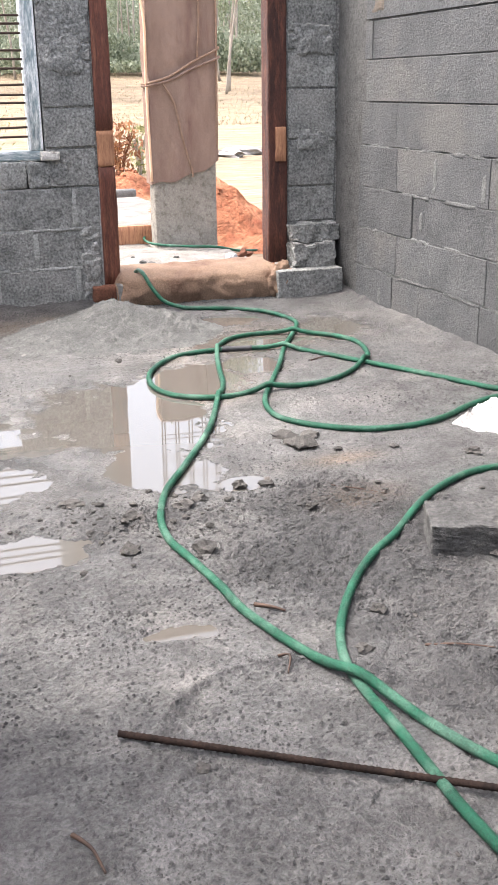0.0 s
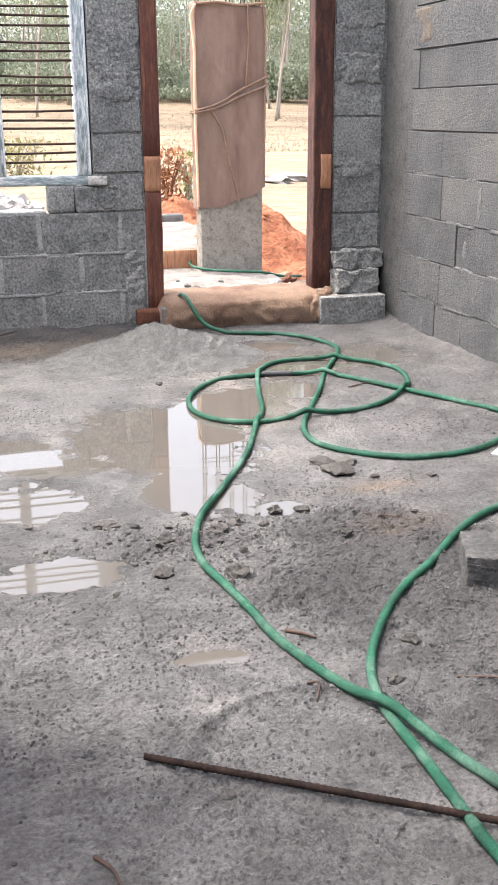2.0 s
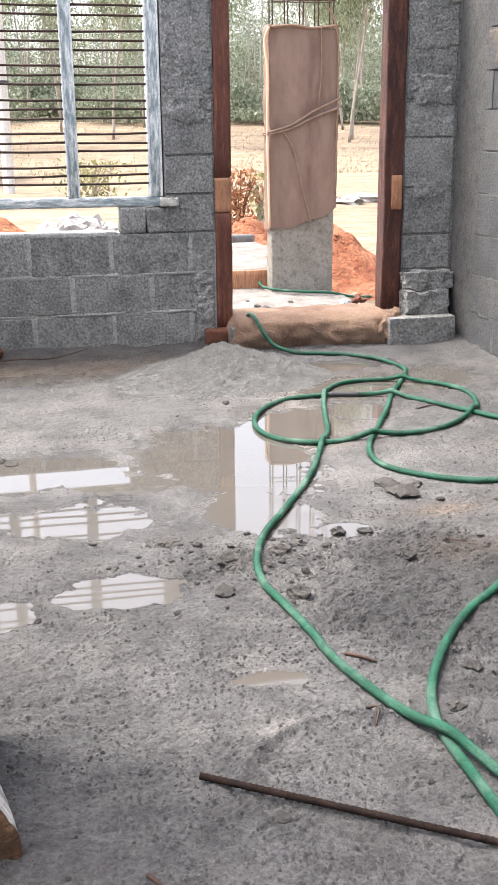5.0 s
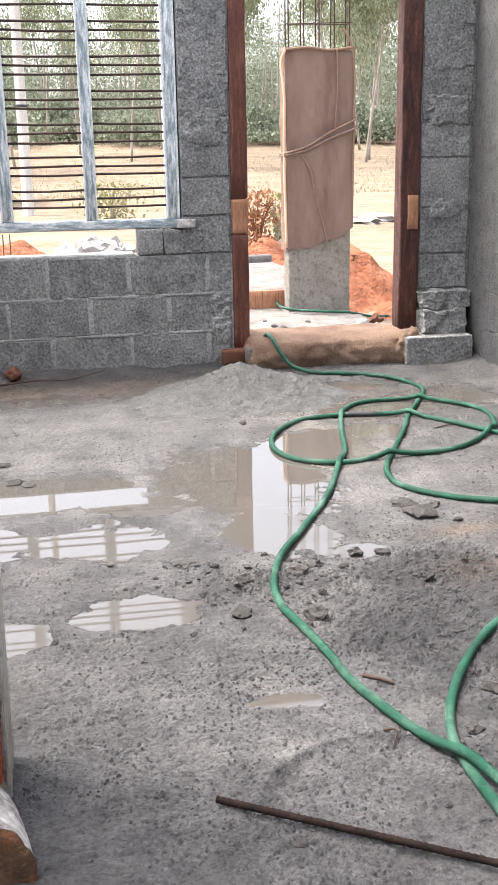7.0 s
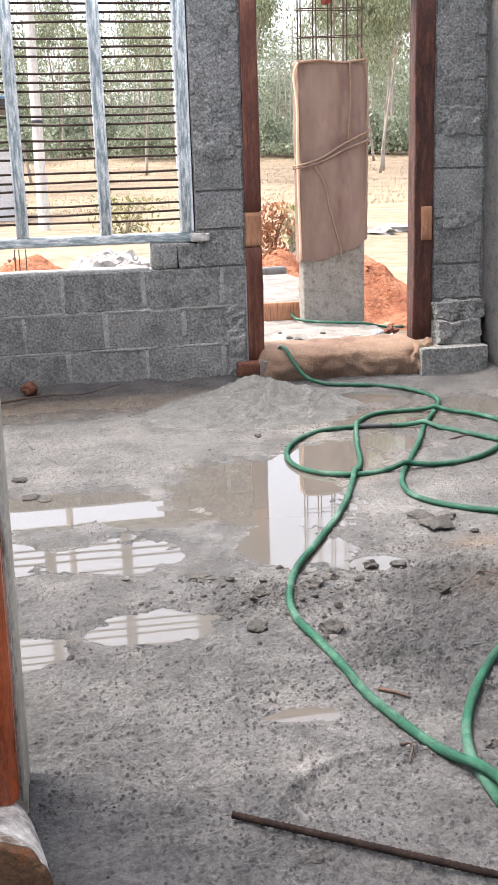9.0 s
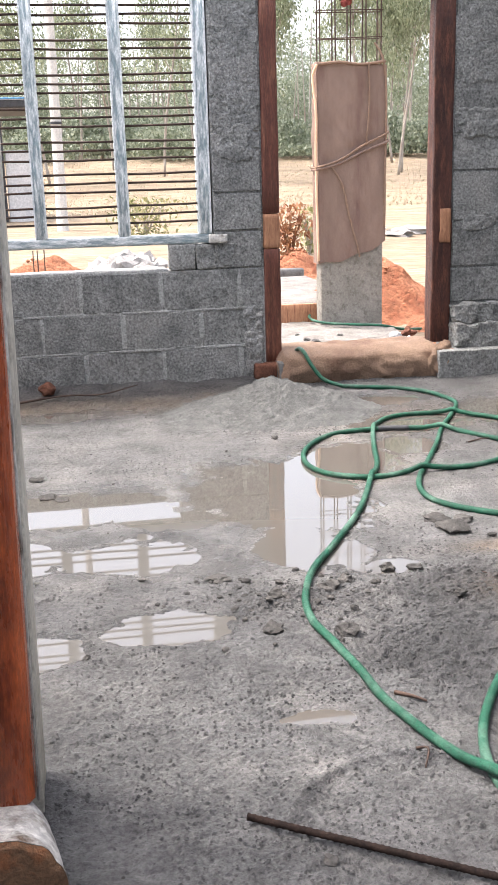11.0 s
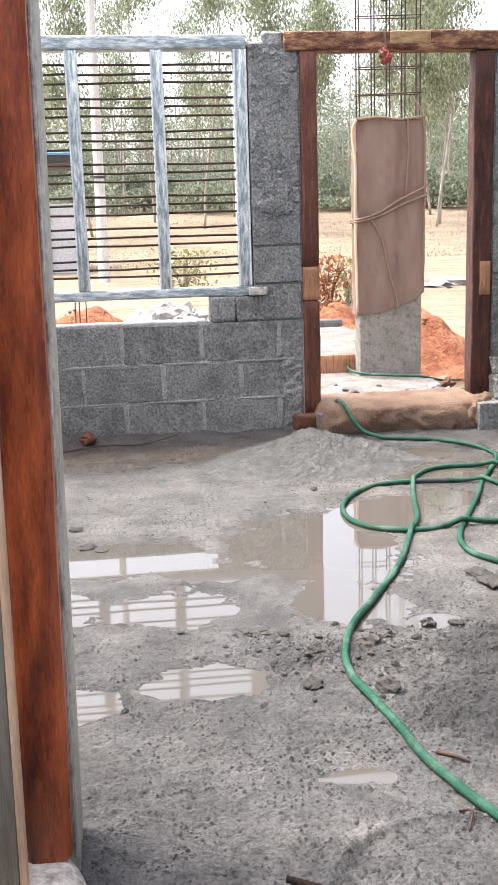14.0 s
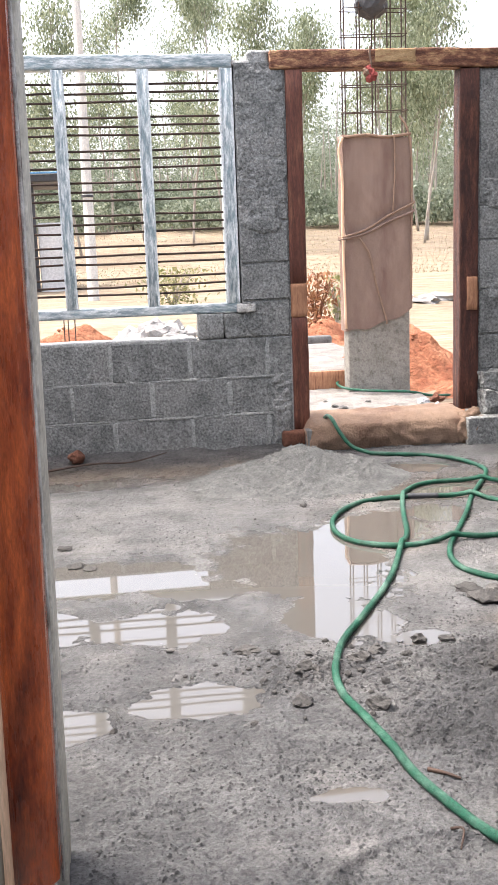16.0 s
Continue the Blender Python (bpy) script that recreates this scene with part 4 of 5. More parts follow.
# crumpled sack
sv = bmesh.new()
bmesh.ops.create_grid(sv, x_segments=36, y_segments=26, size=1)
for v in sv.verts:
    x, y = v.co.x, v.co.y
    edge = max(abs(x), abs(y))
    q = Vector((x * 2.2, y * 2.2, 0.4))
    v.co = Vector((x * 0.24 * (1 + 0.15 * noise.noise(q)), y * 0.15 * (1 + 0.2 * noise.noise(q + Vector((4, 0, 0)))),
                   max(0, 0.052 * (1 - edge ** 3) + 0.06 * abs(noise.noise(q * 1.6)) * (1 - edge ** 6) + 0.03 * abs(noise.noise(q * 4)) * (1 - edge ** 6))))
for f in sv.faces:
    f.smooth = True
sk = part("plastic_sack", sv, M_SACK)
sk.matrix_basis = pose(1.55, -2.57, 0.004, 0, 0, 28) @ Matrix.Diagonal((0.9, 0.9, 0.9, 1))
tagged(sk, "crumpled white plastic sack lying on the floor", "sack")


def crumbs(name, x, y, h, r, material, label, rg):
    """Many tiny faceted crumbs as one scatter."""
    m = len(x)
    a = rg.rand(m) * 6.28
    base = np.array([(1, 0, 0), (0, 1, 0), (-1, 0, 0), (0, -1, 0), (0, 0, 1), (0, 0, -1)], float)
    v = base[None] * (0.7 + 0.6 * rg.rand(m, 6, 1)) * r[:, None, None]
    c_, s_ = np.cos(a)[:, None], np.sin(a)[:, None]
    v = np.stack([v[..., 0] * c_ - v[..., 1] * s_ + x[:, None], v[..., 0] * s_ + v[..., 1] * c_ + y[:, None], v[..., 2] * 0.8 + (h + r * 0.45)[:, None]], -1).reshape(-1, 3)
    tri = np.array([(0, 1, 4), (1, 2, 4), (2, 3, 4), (3, 0, 4), (1, 0, 5), (2, 1, 5), (3, 2, 5), (0, 3, 5)])
    f = (tri[None] + (np.arange(m) * 6)[:, None, None]).reshape(-1, 3)
    return tagged(raw(name, v.tolist(), f.tolist(), material), label, "grit", kind="stuff")


def crumb_field(n, seed):
    """Cement crumbs, thickest where the floor is trodden and dry."""
    rg = np.random.RandomState(seed)
    x, y = rg.uniform(-0.95, 1.9, n * 6), -4.85 + 4.75 * rg.rand(n * 6)
    dens = np.clip(0.25 + 0.9 * fbm(x, y, 1.6, 2, 8.0), 0.05, 1) + 1.2 * floor_zones(x, y)[1] + 0.8 * (y > -0.22)
    dens = dens * (1 - 0.85 * np.clip((y + 2.75) / 0.5, 0, 1) * np.clip((1.25 - x) / 0.4, 0, 1) * (y < -0.25))
    h = floor_height(x, y)
    ok = (rg.rand(n * 6) < dens * 0.5) & (h > 0.001) & (x > -0.55 - 0.1 * (y > -3.7))
    x, y, h = x[ok][:n], y[ok][:n], h[ok][:n]
    crumbs("cement_crumbs", x, y, h, 0.0012 + 0.0042 * rg.rand(len(x)) ** 3.5, M_CRUMB, "fine grey cement crumbs scattered over the floor", rg)
    x, y = rg.normal(0.42, 0.26, 9000), rg.normal(-0.76, 0.21, 9000)
    ok = (y < -0.15) & (y > -1.35)
    x, y = x[ok], y[ok]
    h = np.maximum(heap_height(x, y), floor_height(x, y))
    crumbs("sand_grains", x, y, h, 0.0012 + 0.0034 * rg.rand(len(x)) ** 3, M_SAND, "coarse grey sand grains on the heap", rg)


crumb_field(56000, 3)

for x, y, r, m_, lb in ((2.46, 3.50, 0.050, M_SACK, "crumpled white plastic bag scrap on apron"), (2.55, 3.32, 0.040, M_SACK, "crumpled white plastic bag scrap on apron"), (2.50, 3.14, 0.042, M_CREAM, "small yellowish scrap on apron edge"), (2.61, 3.23, 0.053, M_BRICK, "broken brick bit on apron edge"), (2.63, 3.60, 0.06, M_BRICK, "broken brick bit on apron edge")):
    ob = part("scrap", lump(r, 0.8, x * 31, 3, 0.4), m_)
    ob.matrix_basis = pose(x, y, float(apron_top(np.array([x]), np.array([y]))[0]) + r * 0.35)
    tagged(ob, lb, "scrap")
for x, y, r in ((1.62, 3.50, 0.033), (1.68, 3.41, 0.042), (1.97, 3.62, 0.024), (1.59, 3.77, 0.022), (2.20, 3.47, 0.021)):
    ob = part("mortar_lump", lump(r, 0.5, x * 17, 2), M_STONE)
    ob.matrix_basis = pose(x, y, float(apron_top(np.array([x]), np.array([y]))[0]) + r * 0.2)
    tagged(ob, "small dark mortar lump on the apron", "lump")


# ---- outside ----
def ground_height(X, Y):
    return -0.42 + 0.021 * np.clip(Y - 4.0, 0, 60) + 0.058 * np.clip(Y - 36, 0, 28) + 0.05 * fbm(X, Y, 0.6, 3, 2.0) * np.clip((Y - 1) / 4, 0, 1)


ys = np.concatenate([np.arange(-60, 0, 12.0), np.arange(0, 14, 0.35), np.arange(14, 60, 2.0), np.array([60, 90, 150, 300, 700, 2500])])
xs = np.concatenate([np.array([-2500, -600, -200, -80, -40]), np.arange(-24, -4, 2.0), np.arange(-4, 8, 0.35), np.arange(8, 40, 2.0), np.array([44, 80, 200, 600, 2500])])


def outer_ground(X, Y):
    inside = (X > -2.9) & (X < 2.25) & (Y < 0.3)
    return np.where(inside, -0.6, ground_height(X, Y))


tagged(grid_mesh("ground", xs, ys, outer_ground, M_FIELD), "dry straw-coloured field with reddish earth", "ground", kind="structure")


def mound(name, cx, cy, rx, ry, h, sd, material, label, cat="soil"):
    def f(X, Y):
        d = ((X - cx) / rx) ** 2 + ((Y - cy) / ry) ** 2
        return ground_height(X, Y) - 0.04 + h * np.exp(-d * 1.6) * (1 + 0.45 * fbm(X, Y, 1.6 / max(rx, .4), 4, sd)) + 0.05 * fbm(X, Y, 6, 3, sd)
    s = max(rx, ry) / 28
    return tagged(grid_mesh(name, np.arange(cx - 2 * rx, cx + 2 * rx, s), np.arange(cy - 2 * ry, cy + 2 * ry, s), f, material), label, cat)


mound("soil_heap", 2.85, 5.5, 0.85, 0.8, 0.62, 1.0, M_SOIL, "loose red earth heap beside the building")
mound("soil_heap", 3.55, 4.3, 0.6, 0.7, 0.34, 2.0, M_SOIL, "loose red earth heap beside the building")
mound("soil_heap", 2.55, 2.5, 0.45, 0.55, 0.20, 5.0, M_SOIL, "loose red earth heap beside the building")
mound("soil_heap", 2.75, 9.2, 0.62, 0.5, 0.40, 3.0, M_SOIL, "crumbly red earth bank with dug clods")
mound("soil_heap", -0.80, 8.2, 0.95, 0.7, 0.44, 4.0, M_SOIL, "small red earth heap on pale ground")
clod_rng = random.Random(21)
clods_v, clods_f = [], []
for cx, cy, rx, n in ((2.85, 5.5, 0.7, 90), (3.55, 4.3, 0.5, 50), (2.75, 9.2, 0.5, 90), (-0.95, 8.2, 0.6, 60), (2.55, 2.5, 0.4, 25)):
    for _ in range(n):
        x, y = clod_rng.gauss(cx, rx * .6), clod_rng.gauss(cy, rx * .5)
        hh = {2.85: .62, 3.55: .34, 2.75: .40, -0.95: .5, 2.55: .2}[cx]
        z = float(ground_height(np.array([x]), np.array([y]))[0]) - .02 + hh * math.exp(-1.6 * (((x - cx) / rx * 1.15) ** 2 + ((y - cy) / rx * 1.15) ** 2))
        r = clod_rng.uniform(.01, .038)
        o = len(clods_v)
        for p in ((1, 0, 0), (0, 1, 0), (-1, 0, 0), (0, -1, 0), (0, 0, 1), (0, 0, -1)):
            q = Vector(p) * r * clod_rng.uniform(.6, 1.3)
            clods_v.append((x + q.x, y + q.y, z + q.z))
        clods_f += [(o + a, o + b, o + c) for a, b, c in ((0, 1, 4), (1, 2, 4), (2, 3, 4), (3, 0, 4), (1, 0, 5), (2, 1, 5), (3, 2, 5), (0, 3, 5))]
tagged(raw("earth_clods", clods_v, clods_f, M_SOIL), "red earth clods scattered on the heaps", "soil", kind="stuff")

low = tagged(empty("plinth"), "pale cement-topped plinth slab outside the house", "plinth", kind="structure")
part("slab", rough_box(-2.2, 2.5, 4.62, 7.35, -0.6, -0.14, 6, 0.008, 4, 0.015, 2), M_PORCH, low)
part("kerb", rough_box(-2.2, 2.6, 7.9, 8.1, -0.5, -0.10, 6, 0.01, 4, 0.02, 4), M_CONC, low)
part("edge_board", rough_box(-2.2, 2.4, 4.58, 4.62, -0.5, -0.15, 5, 0.006, 6, 0.004, 4), M_BARE, low)

# concrete stub column with wrapped hessian and its steel
col = tagged(empty("concrete_column", (0, 0, 0)), "unfinished concrete column wrapped in brown hessian with bare reinforcing steel", "column")
CX0, CX1, CY0, CY1, CT = 1.945, 2.600, 4.30, 4.52, 2.12
part("shaft", rough_box(CX0 + 0.012, CX1 - 0.012, CY0 + 0.012, CY1 - 0.012, -0.6, CT - 0.02, 10, 0.004, 5, 0.01, 2), M_SHAFT, col, "bare grey concrete shaft")


def wrap():
    """Hessian sheet round the shaft with a slanting lower hem and soft folds."""
    ring = []
    for a, b in (((CX0, CY0), (CX1, CY0)), ((CX1, CY0), (CX1, CY1)), ((CX1, CY1), (CX0, CY1)), ((CX0, CY1), (CX0, CY0))):
        k = 40 if abs(a[0] - b[0]) > 0.1 else 12
        ring += [(a[0] + (b[0] - a[0]) * i / k, a[1] + (b[1] - a[1]) * i / k) for i in range(k)]
    rows, n = 60, len(ring)
    cx, cy = (CX0 + CX1) / 2, (CY0 + CY1) / 2
    verts, faces = [], []
    for j in range(rows + 1):
        for i, (x, y) in enumerate(ring):
            u = (x - CX0) / (CX1 - CX0)
            z0 = 0.27 + 0.19 * u ** 1.6 + 0.015 * math.sin(u * 14)
            z = z0 + (CT + 0.035 - 0.035 * u - z0) * j / rows
            tie = 1.20 + 0.30 * u
            pull = math.exp(-((z - tie) / 0.06) ** 2)
            out = 0.014 + 0.008 * noise.noise(Vector((x * 4 + y * 4, y * 3, z * 1.3))) + 0.007 * noise.noise(Vector((x * 13 + z * 9, y * 9, z * 3))) - 0.012 * pull
            d = Vector((x - cx, y - cy)).normalized()
            verts.append((x + d.x * out, y + d.y * out * 1.5, z))
    for j in range(rows):
        for i in range(n):
            a, b = j * n + i, j * n + (i + 1) % n
            faces.append((a, b, b + n, a + n))
    top = len(verts)
    verts.append((cx, cy, CT + 0.01))
    faces += [(rows * n + i, rows * n + (i + 1) % n, top) for i in range(n)]
    return verts, faces


raw("hessian_wrap", *wrap(), M_HESS, col, True)["label"] = "brown hessian wrapping"


def around(zl, zr, y_off=0.024):
    return [(CX0 - .02, CY1, zl), (CX0 - .02, CY0 - y_off, zl + 0.005), (CX0 + .2, CY0 - y_off, zl + (zr - zl) * .22), (CX0 + .42, CY0 - y_off, zl + (zr - zl) * .62), (CX1 + .02, CY0 - y_off, zr), (CX1 + .02, CY1, zr + .02)]


raw("rope", *tube(spline(around(1.19, 1.50), 8), 0.011, 6), M_ROPE, col, True)
raw("rope", *tube(spline(around(1.17, 1.42), 8), 0.012, 6), M_HESS, col, True)
raw("rope", *tube(spline([(2.06, CY0 - .03, 1.20), (2.17, CY0 - .03, 1.02), (2.24, CY0 - .032, 0.72), (2.33, CY0 - .03, 0.40), (2.34, CY0 - .03, 0.33)], 8), 0.009, 6), M_ROPE, col, True)
raw("rope", *tube(spline([(2.43, CY0 - .03, 2.14), (2.435, CY0 - .032, 1.8), (2.41, CY0 - .03, 1.42)], 8), 0.008, 6), M_ROPE, col, True)
raw("rope", *tube(spline([(2.50, CY0 + .02, 2.32), (2.57, CY0 - .02, 2.18), (2.605, CY0 - .02, 1.9), (2.60, CY0 - .03, 1.4), (2.595, CY0, .6)], 8), 0.010, 6), M_ROPE, col, True)
# cream tube that stands in for the pale left side edge of the shaft
raw("rope", *tube(spline([(CX0 - .02, CY0 - .02, 2.13), (CX0 - .055, CY0, 2.0), (CX0 - .03, CY0 - .02, 1.7), (CX0 - .03, CY0, 1.2), (CX0 - .015, CY0 - .01, .3)], 8), 0.013, 6), M_CREAM, col, True)
raw("rope", *tube(spline([(CX0, CY0 - .02, CT + .01), (2.15, CY0 - .03, CT + .025), (2.35, CY0 - .02, CT + .005), (CX1, CY0 - .02, CT + .03)], 8), 0.014, 6), M_ROPE, col, True)
for i in range(5):
    for yy in (CY0 + 0.045, CY1 - 0.045):
        x = CX0 + 0.03 + i * (CX1 - CX0 - 0.06) / 4
        lean = random.uniform(-.012, .012)
        raw("steel_bar", *tube([(x, yy, CT - .1), (x + lean * .4, yy, 2.8), (x + lean, yy, 3.75)], 0.0068, 6), M_BAR, col)
for k in range(7):
    z = 2.36 + 0.235 * k + random.uniform(-.02, .02)
    x0, x1, y0, y1 = CX0 + 0.015, CX1 - 0.015, CY0 + 0.032, CY1 - 0.032
    t = random.uniform(-.012, .012)
    raw("stirrup", *tube([(x0, y0, z - t), (x1, y0, z + t), (x1, y1, z + t), (x0, y1, z), (x0, y0, z)], 0.0052, 6), M_BAR, col)
pot = tagged(empty("black_pot", (2.26, 4.41, 3.36)), "soot-black round clay pot hung in the steel cage", "pot")
pb = lump(0.16, 0.85, 3.3, 3, 0.06)
part("pot_body", pb, M_DARK, pot)
raw("neck", *tube([(0, 0, 0.10), (0, 0, 0.17), (0, 0, 0.19)], lambda u: 0.09 + 0.03 * u, 14), M_DARK, pot)

# rubble below the window
rb_rng = random.Random(11)
base_stone = []
for k in range(4):
    me = bpy.data.meshes.new("rubble_stone")
    b_ = lump(1.0, 0.75, k * 3.7, 2, 0.4)
    b_.to_mesh(me)
    b_.free()
    me.materials.append(M_RUBBLE)
    base_stone.append(me)
for i in range(90):
    x, y = rb_rng.gauss(0.22, 0.42), rb_rng.uniform(7.0, 8.4)
    r = rb_rng.uniform(0.06, 0.19)
    ob = new("rubble_stone", base_stone[i % 4])
    ob.matrix_basis = pose(x, y, float(ground_height(np.array([x]), np.array([y]))[0]) + r * 0.5 + 0.34 * math.exp(-((x - .25) / .55) ** 2) * rb_rng.random() ** 0.5, rb_rng.uniform(0, 60), rb_rng.uniform(0, 60), rb_rng.uniform(0, 360)) @ Matrix.Diagonal((r, r * .8, r, 1))
    tagged(ob, "pale broken rubble stone in a roadside pile", "stone", "rubble stones")
for x in (-0.93, -0.88, -0.80):
    raw_ = raw("marker_rod", *tube([(x, 6.9, -0.5), (x + .01, 6.9, 0.34)], 0.007, 6), M_BAR)
    tagged(raw_, "thin rusty steel rod standing in red earth", "rod")

# concrete pole, shed with gate
pole = tagged(empty("utility_pole", (-0.66, 20, 0)), "tall pale concrete utility pole beyond the window", "pole")
raw("shaft", *tube([(0, 0, -0.4), (0.02, 0, 4), (0.06, 0, 9.5)], lambda u: 0.145 - 0.06 * u, 10), M_POLE, pole)
raw("band", *tube([(0.01, 0, 2.4), (0.011, 0, 2.46)], 0.15, 10), M_DARK, pole)
shed = tagged(empty("shed", (-3.2, 25, 0)), "small pale shed with dark flat roof and metal gate", "shed")
part("roof", box(-2.4, 1.75, -1, 3, 3.05, 3.28, 0.03), M_DARK, shed)
part("fascia", box(-2.4, 1.78, -1.06, -1.0, 3.27, 3.32, 0.01), M_BLUE, shed)
part("wall", box(-2.4, 0.2, 1.6, 1.8, 0, 3.05), M_SHED, shed)
part("pillar", box(1.05, 1.95, -0.5, -0.2, -0.3, 1.95, 0.03), M_SHED, shed)
part("post", box(0.94, 1.02, -0.6, -0.5, -0.2, 3.1, 0.01), M_DARK, shed)
gate = part("gate", box(-0.4, 0.96, -0.62, -0.58, 0.0, 0.08), M_DARK, shed)
for i in range(14):
    part("gate_bar", box(-0.38 + i * 0.1, -0.35 + i * 0.1, -0.63, -0.58, 0.0, 1.75), M_DARK, gate)
for z in (0.5, 1.0, 1.5, 1.72):
    part("gate_rail", box(-0.4, 0.96, -0.64, -0.62, z, z + 0.05), M_DARK, gate)


# ---- trees ----
def euc_crown(rng, top, height, spread, n_leaf, leaf, stems):
    """Drooping narrow leaves in loose clumps along the limbs, with gaps between."""
    verts, faces = [], []
    clumps = []
    for s in stems:
        for k in range(3):
            u = rng.uniform(0.35, 1.0)
            p = s[0].lerp(s[1], u)
            clumps.append(p + Vector((rng.gauss(0, .35), rng.gauss(0, .35), rng.gauss(0, .4))))
    for c in clumps:
        size = rng.uniform(0.5, 1.2) * spread
        for _ in range(n_leaf):
            d = Vector((rng.gauss(0, .45), rng.gauss(0, .45), rng.gauss(-.15, .55))) * size
            p = c + d
            w = leaf * rng.uniform(0.18, 0.32)
            ln = leaf * rng.uniform(0.7, 1.5)
            a = rng.uniform(0, math.pi * 2)
            side = Vector((math.cos(a), math.sin(a), 0)) * w
            drop = Vector((rng.gauss(0, .35), rng.gauss(0, .35), -1)).normalized() * ln
            i = len(verts)
            verts += [p, p + drop * .45 + side, p + drop, p + drop * .45 - side]
            faces.append((i, i + 1, i + 2, i + 3))
    return verts, faces


def euc(seed, height, bare, n_leaf, leaf, spread=1.35, r0=0.065):
    rng = random.Random(seed)
    t = empty("eucalyptus_tree")
    lean = Vector((rng.uniform(-.09, .09), rng.uniform(-.05, .05), 1))
    line = []
    for i in range(9):
        u = i / 8
        line.append(lean * height * u + Vector((math.sin(u * 6 + seed * 2) * .22, math.cos(u * 4 + seed) * .12, 0)))
    raw("trunk", *tube(spline(line, 3), lambda u: r0 * (1 - .8 * u) + .01, 7), M_TRUNK, t, True)
    stems = []
    for k in range(rng.randint(9, 13)):
        u = rng.uniform(bare, 0.97)
        p = line[int(u * 8)].lerp(line[min(8, int(u * 8) + 1)], u * 8 - int(u * 8))
        a = rng.uniform(0, 6.28)
        ln = height * rng.uniform(.10, .26) * (1.25 - u * .6)
        q = p + Vector((math.cos(a) * ln * .6, math.sin(a) * ln * .6, ln * .9))
        stems.append((p, q))
    for p, q in stems:
        raw("limb", *tube([p, p.lerp(q, .5) + Vector((0, 0, -.1)), q], lambda u: r0 * .3 * (1 - .8 * u) + .006, 5), M_TRUNK, t)
    raw("crown", *euc_crown(rng, height, height, spread, n_leaf, leaf, stems), M_LEAF, t)
    return tagged(t, "tall slender pale-barked eucalyptus tree with drooping sparse leaves", "tree", "eucalyptus trees")


def place(t, x, y, turn=0, s=1.0):
    t.matrix_basis = pose(x, y, float(ground_height(np.array([x]), np.array([y]))[0]) - .05, 0, 0, turn) @ Matrix.Diagonal((s, s, s, 1))
    return t


trees = [place(euc(1, 12.0, .38, 190, .17, 1.15), -1.5, 44), place(euc(2, 12.6, .34, 180, .17, 1.15), 4.5, 47), place(euc(3, 11.0, .22, 210, .17, 1.15), 8.0, 43), place(euc(4, 12.4, .42, 150, .17, 1.1), 13.2, 42)]
spots = [(-3.9, 41, 0), (1.9, 52, 1), (6.7, 55, 1), (10.3, 49, 2), (15.0, 46, 3), (16.3, 45.5, 1), (17.6, 52, 0), (12.4, 60, 2), (19.4, 58, 3), (-5.5, 54, 2), (0.6, 64, 3), (15.8, 44, 3), (22.0, 63, 2), (5.4, 68, 3)]
tr = random.Random(3)
for x, y, k in spots:
    place(copy_thing(trees[k], Matrix()), x, y, tr.uniform(0, 360), 1)


def wood(name, y0, y1, x0, x1, n, leaf, seed, label, material, hmin=4.0, hmax=11.0):
    """A far belt of trees: one mass of leaf clumps of uneven height with gaps."""
    rng = random.Random(seed)
    v, f = [], []
    for _ in range(n):
        cx, cy = rng.uniform(x0, x1), rng.uniform(y0, y1)
        top = rng.uniform(hmin, hmax)
        g = float(ground_height(np.array([cx]), np.array([cy]))[0])
        for _ in range(1100):
            u = rng.random() ** 0.8
            p = Vector((cx + rng.gauss(0, 1.1) * (1.1 - u * .6), cy + rng.gauss(0, 1), g + .3 + u * top))
            w, ln = leaf * rng.uniform(.3, .6), leaf * rng.uniform(.7, 1.4)
            a = rng.uniform(0, 6.28)
            side = Vector((math.cos(a), math.sin(a), rng.uniform(-.3, .3))) * w
            drop = Vector((rng.gauss(0, .5), rng.gauss(0, .5), -1)).normalized() * ln
            i = len(v)
            v += [p, p + drop * .5 + side, p + drop, p + drop * .5 - side]
            f.append((i, i + 1, i + 2, i + 3))
    return tagged(raw(name, v, f, material), label, "trees", kind="stuff")


wood("far_trees", 72, 105, -16, 42, 150, .19, 7, "distant belt of grey-green trees beyond the field", M_LEAF_FAR, 3, 11)
far_rng = random.Random(17)
fv, ff = [], []
for _ in range(70):
    x, y, h = far_rng.uniform(-12, 34), far_rng.uniform(58, 80), far_rng.uniform(5, 9)
    g, lean = float(ground_height(np.array([x]), np.array([y]))[0]) - .1, far_rng.uniform(-.6, .6)
    q, k = tube([(x, y, g), (x + lean * .4, y, g + h * .5), (x + lean, y, g + h)], lambda u: .085 * (1 - .7 * u), 5)
    ff += [tuple(i + len(fv) for i in face) for face in k]
    fv += q
tagged(raw("far_trunks", fv, ff, M_TRUNK), "thin pale trunks of the distant tree belt", "trees", kind="stuff")
wood("far_shrubs", 56, 68, -14, 36, 80, .2, 8, "low green shrubs along the far field edge", M_LEAF_FAR, 0.5, 2.6)


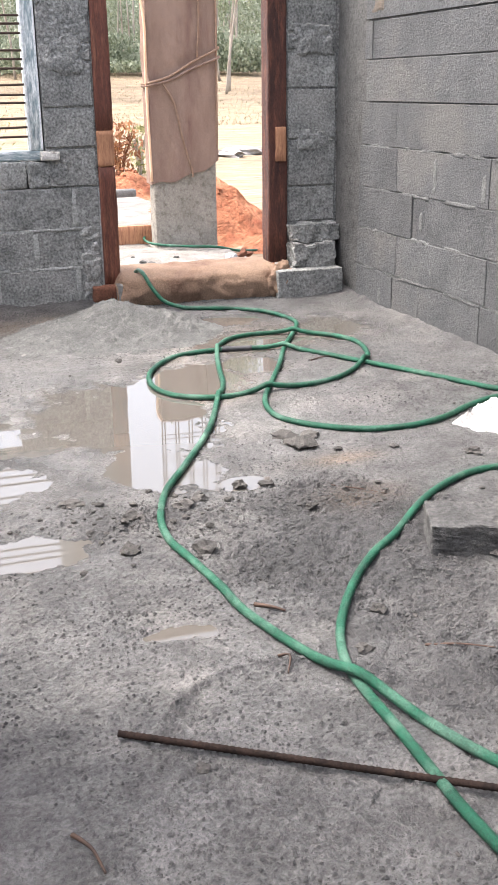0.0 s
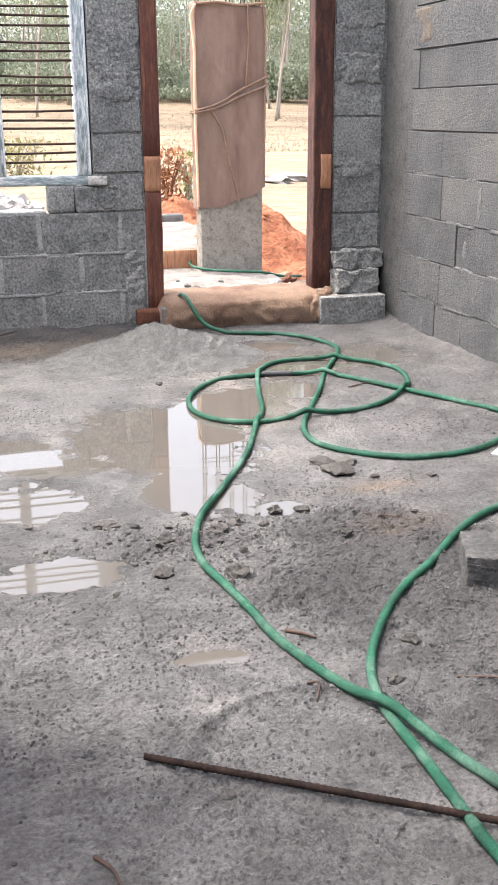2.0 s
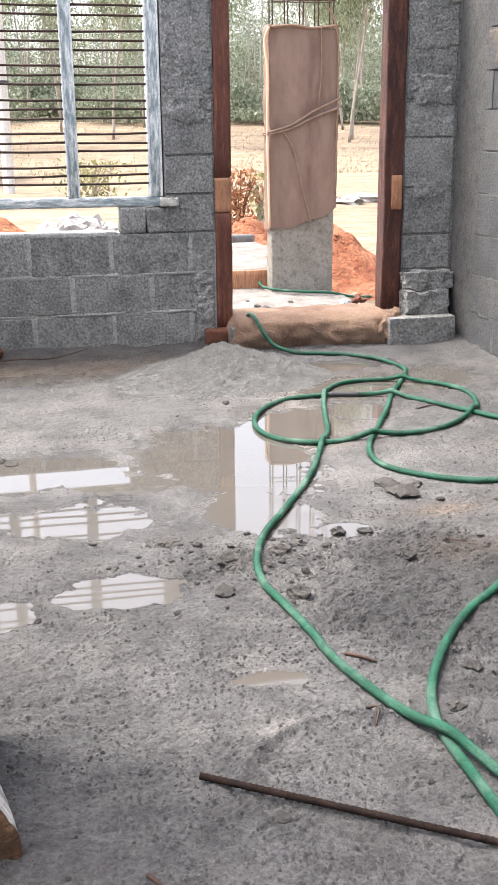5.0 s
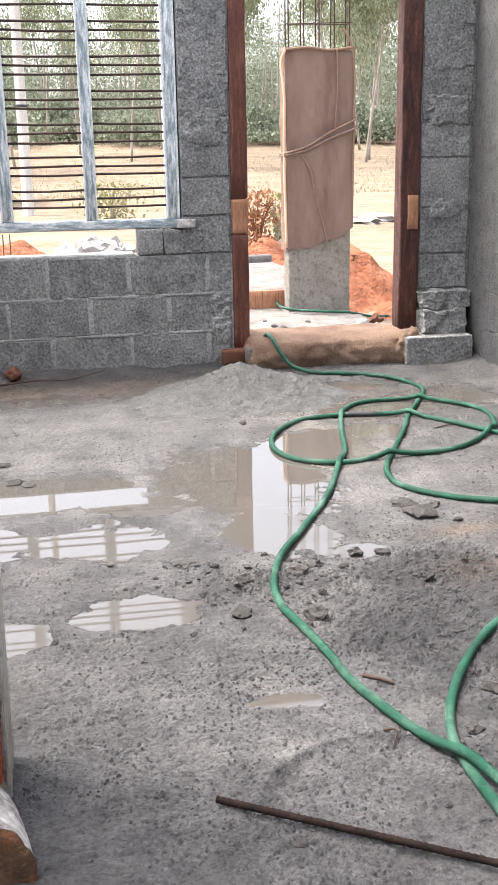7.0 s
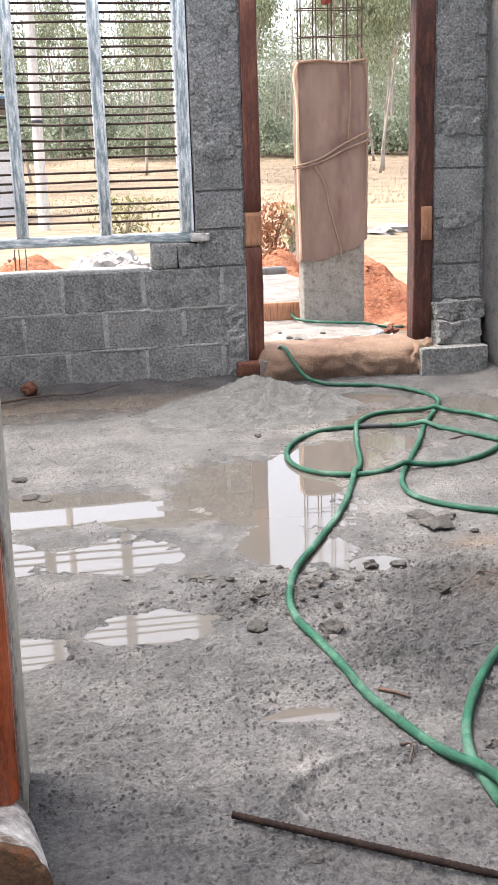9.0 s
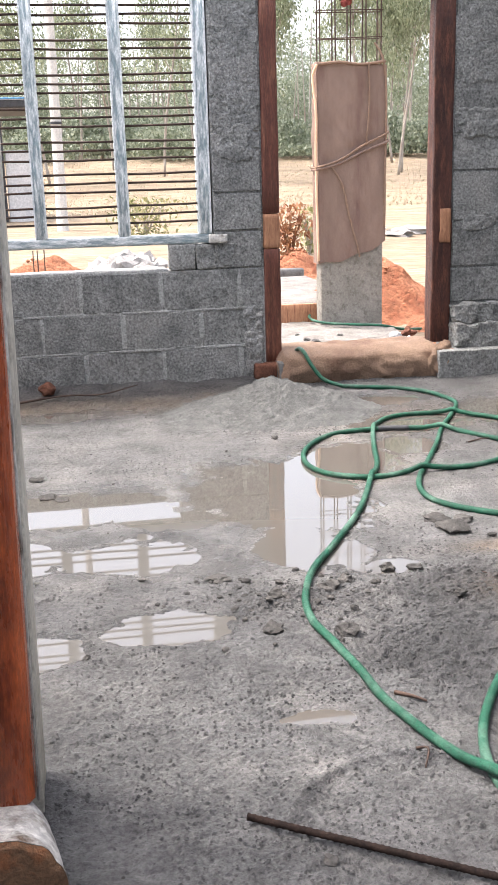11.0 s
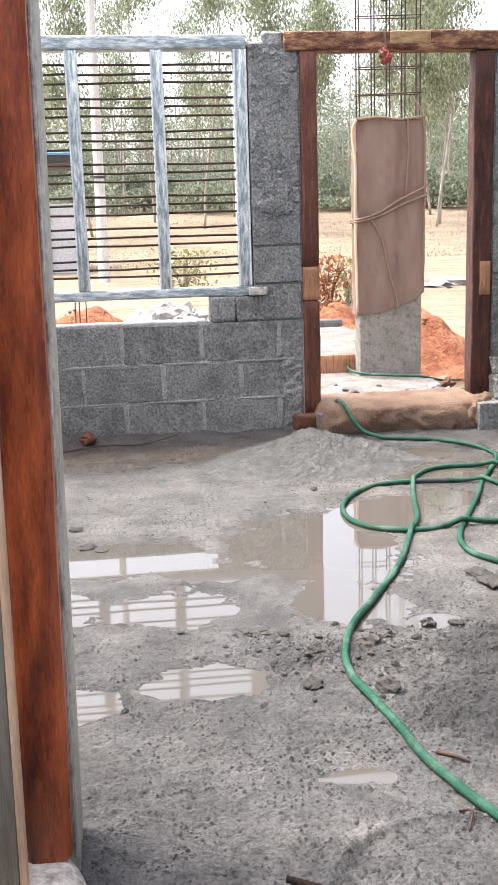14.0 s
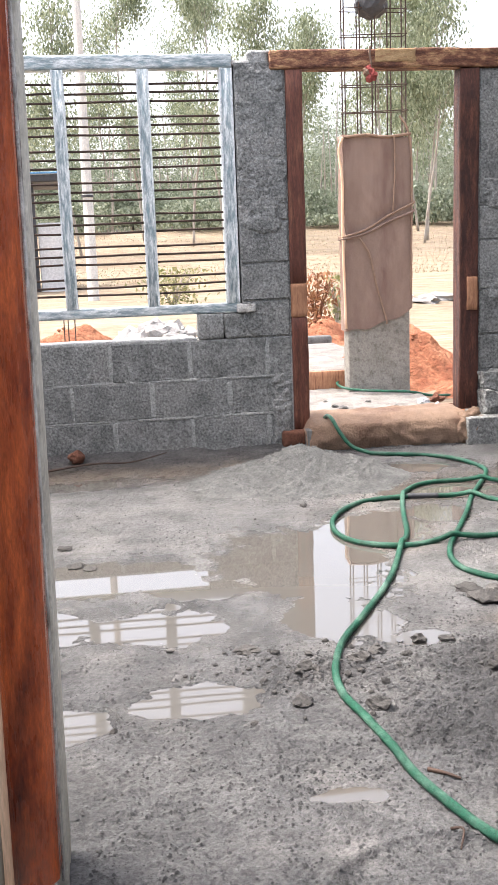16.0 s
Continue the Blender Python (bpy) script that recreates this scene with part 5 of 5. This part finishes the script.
def tuft_field(name, n, box_, h, seed, material, label):
    rng = random.Random(seed)
    v, f = [], []
    for _ in range(n):
        x, y = rng.uniform(box_[0], box_[1]), box_[2] + (box_[3] - box_[2]) * rng.random() ** 1.5
        g = float(ground_height(np.array([x]), np.array([y]))[0]) - 0.03
        for _ in range(4):
            a = rng.uniform(0, 6.28)
            d = Vector((math.cos(a), math.sin(a), 0)) * rng.uniform(.01, .022)
            top = Vector((x + rng.gauss(0, h * .4), y + rng.gauss(0, h * .4), g + h * rng.uniform(.5, 1.3)))
            i = len(v)
            v += [Vector((x, y, g)) - d, Vector((x, y, g)) + d, top]
            f.append((i, i + 1, i + 2))
    return tagged(raw(name, v, f, material), label, "grass", kind="stuff")


tuft_field("dry_grass", 9000, (-6, 26, 26, 62), 0.09, 4, M_GRASS, "dry straw-coloured grass across the field")


def bush(name, x, y, r, h, n, seed, material, label):
    rng = random.Random(seed)
    t = empty(name)
    v, f = [], []
    for k in range(9):
        a = rng.uniform(0, 6.28)
        q, g = tube([(0, 0, 0), (math.cos(a) * r * .3, math.sin(a) * r * .3, h * .5), (math.cos(a) * r * .7, math.sin(a) * r * .7, h * rng.uniform(.7, 1))], lambda u: .02 * (1 - .7 * u), 5)
        f += [tuple(i + len(v) for i in s) for s in g]
        v += q
    raw("stems", v, f, M_BUSH if material is M_BUSH else M_TRUNK, t)
    v, f = [], []
    for _ in range(n):
        p = Vector((rng.gauss(0, r * .45), rng.gauss(0, r * .45), h * rng.uniform(.15, 1.05)))
        a = rng.uniform(0, 6.28)
        s_, d = Vector((math.cos(a), math.sin(a), .2)) * .03, Vector((rng.gauss(0, .5), rng.gauss(0, .5), rng.uniform(-1, .4))).normalized() * .12
        i = len(v)
        v += [p, p + d * .5 + s_, p + d, p + d * .5 - s_]
        f.append((i, i + 1, i + 2, i + 3))
    raw("leaves", v, f, material, t)
    place(t, x, y)
    return tagged(t, label, "bush")


bush("dry_bush", 3.15, 11.4, .38, .95, 420, 2, M_BUSH, "withered reddish-brown bush on dug earth")
bush("green_bush", 3.62, 12.0, .22, .85, 160, 3, M_LEAF2, "sparse green bush beside the dug earth")
bush("field_bush", 1.1, 17, .8, .9, 700, 4, M_LEAF2, "sprawling yellow-green bush in dry field")
tagged(part("net_fence", rough_box(22.3, 25.5, 64, 64.1, .6, 2.0, 4, .1, 1, .02, 2), M_NET), "pale green shade net fence beyond the field", "fence")
for i, (x, y) in enumerate(((2.9, 15.5), (3.3, 16.2), (6.2, 15), (6.6, 15.4), (5.9, 16.3))):
    ob = new("rubble_stone", base_stone[i % 4])
    ob.matrix_basis = pose(x, y, float(ground_height(np.array([x]), np.array([y]))[0]) + .05, 0, 0, i * 50) @ Matrix.Diagonal((.4, .25, .14, 1))
    tagged(ob, "pale broken stone lying in dry field", "stone", "rubble stones")
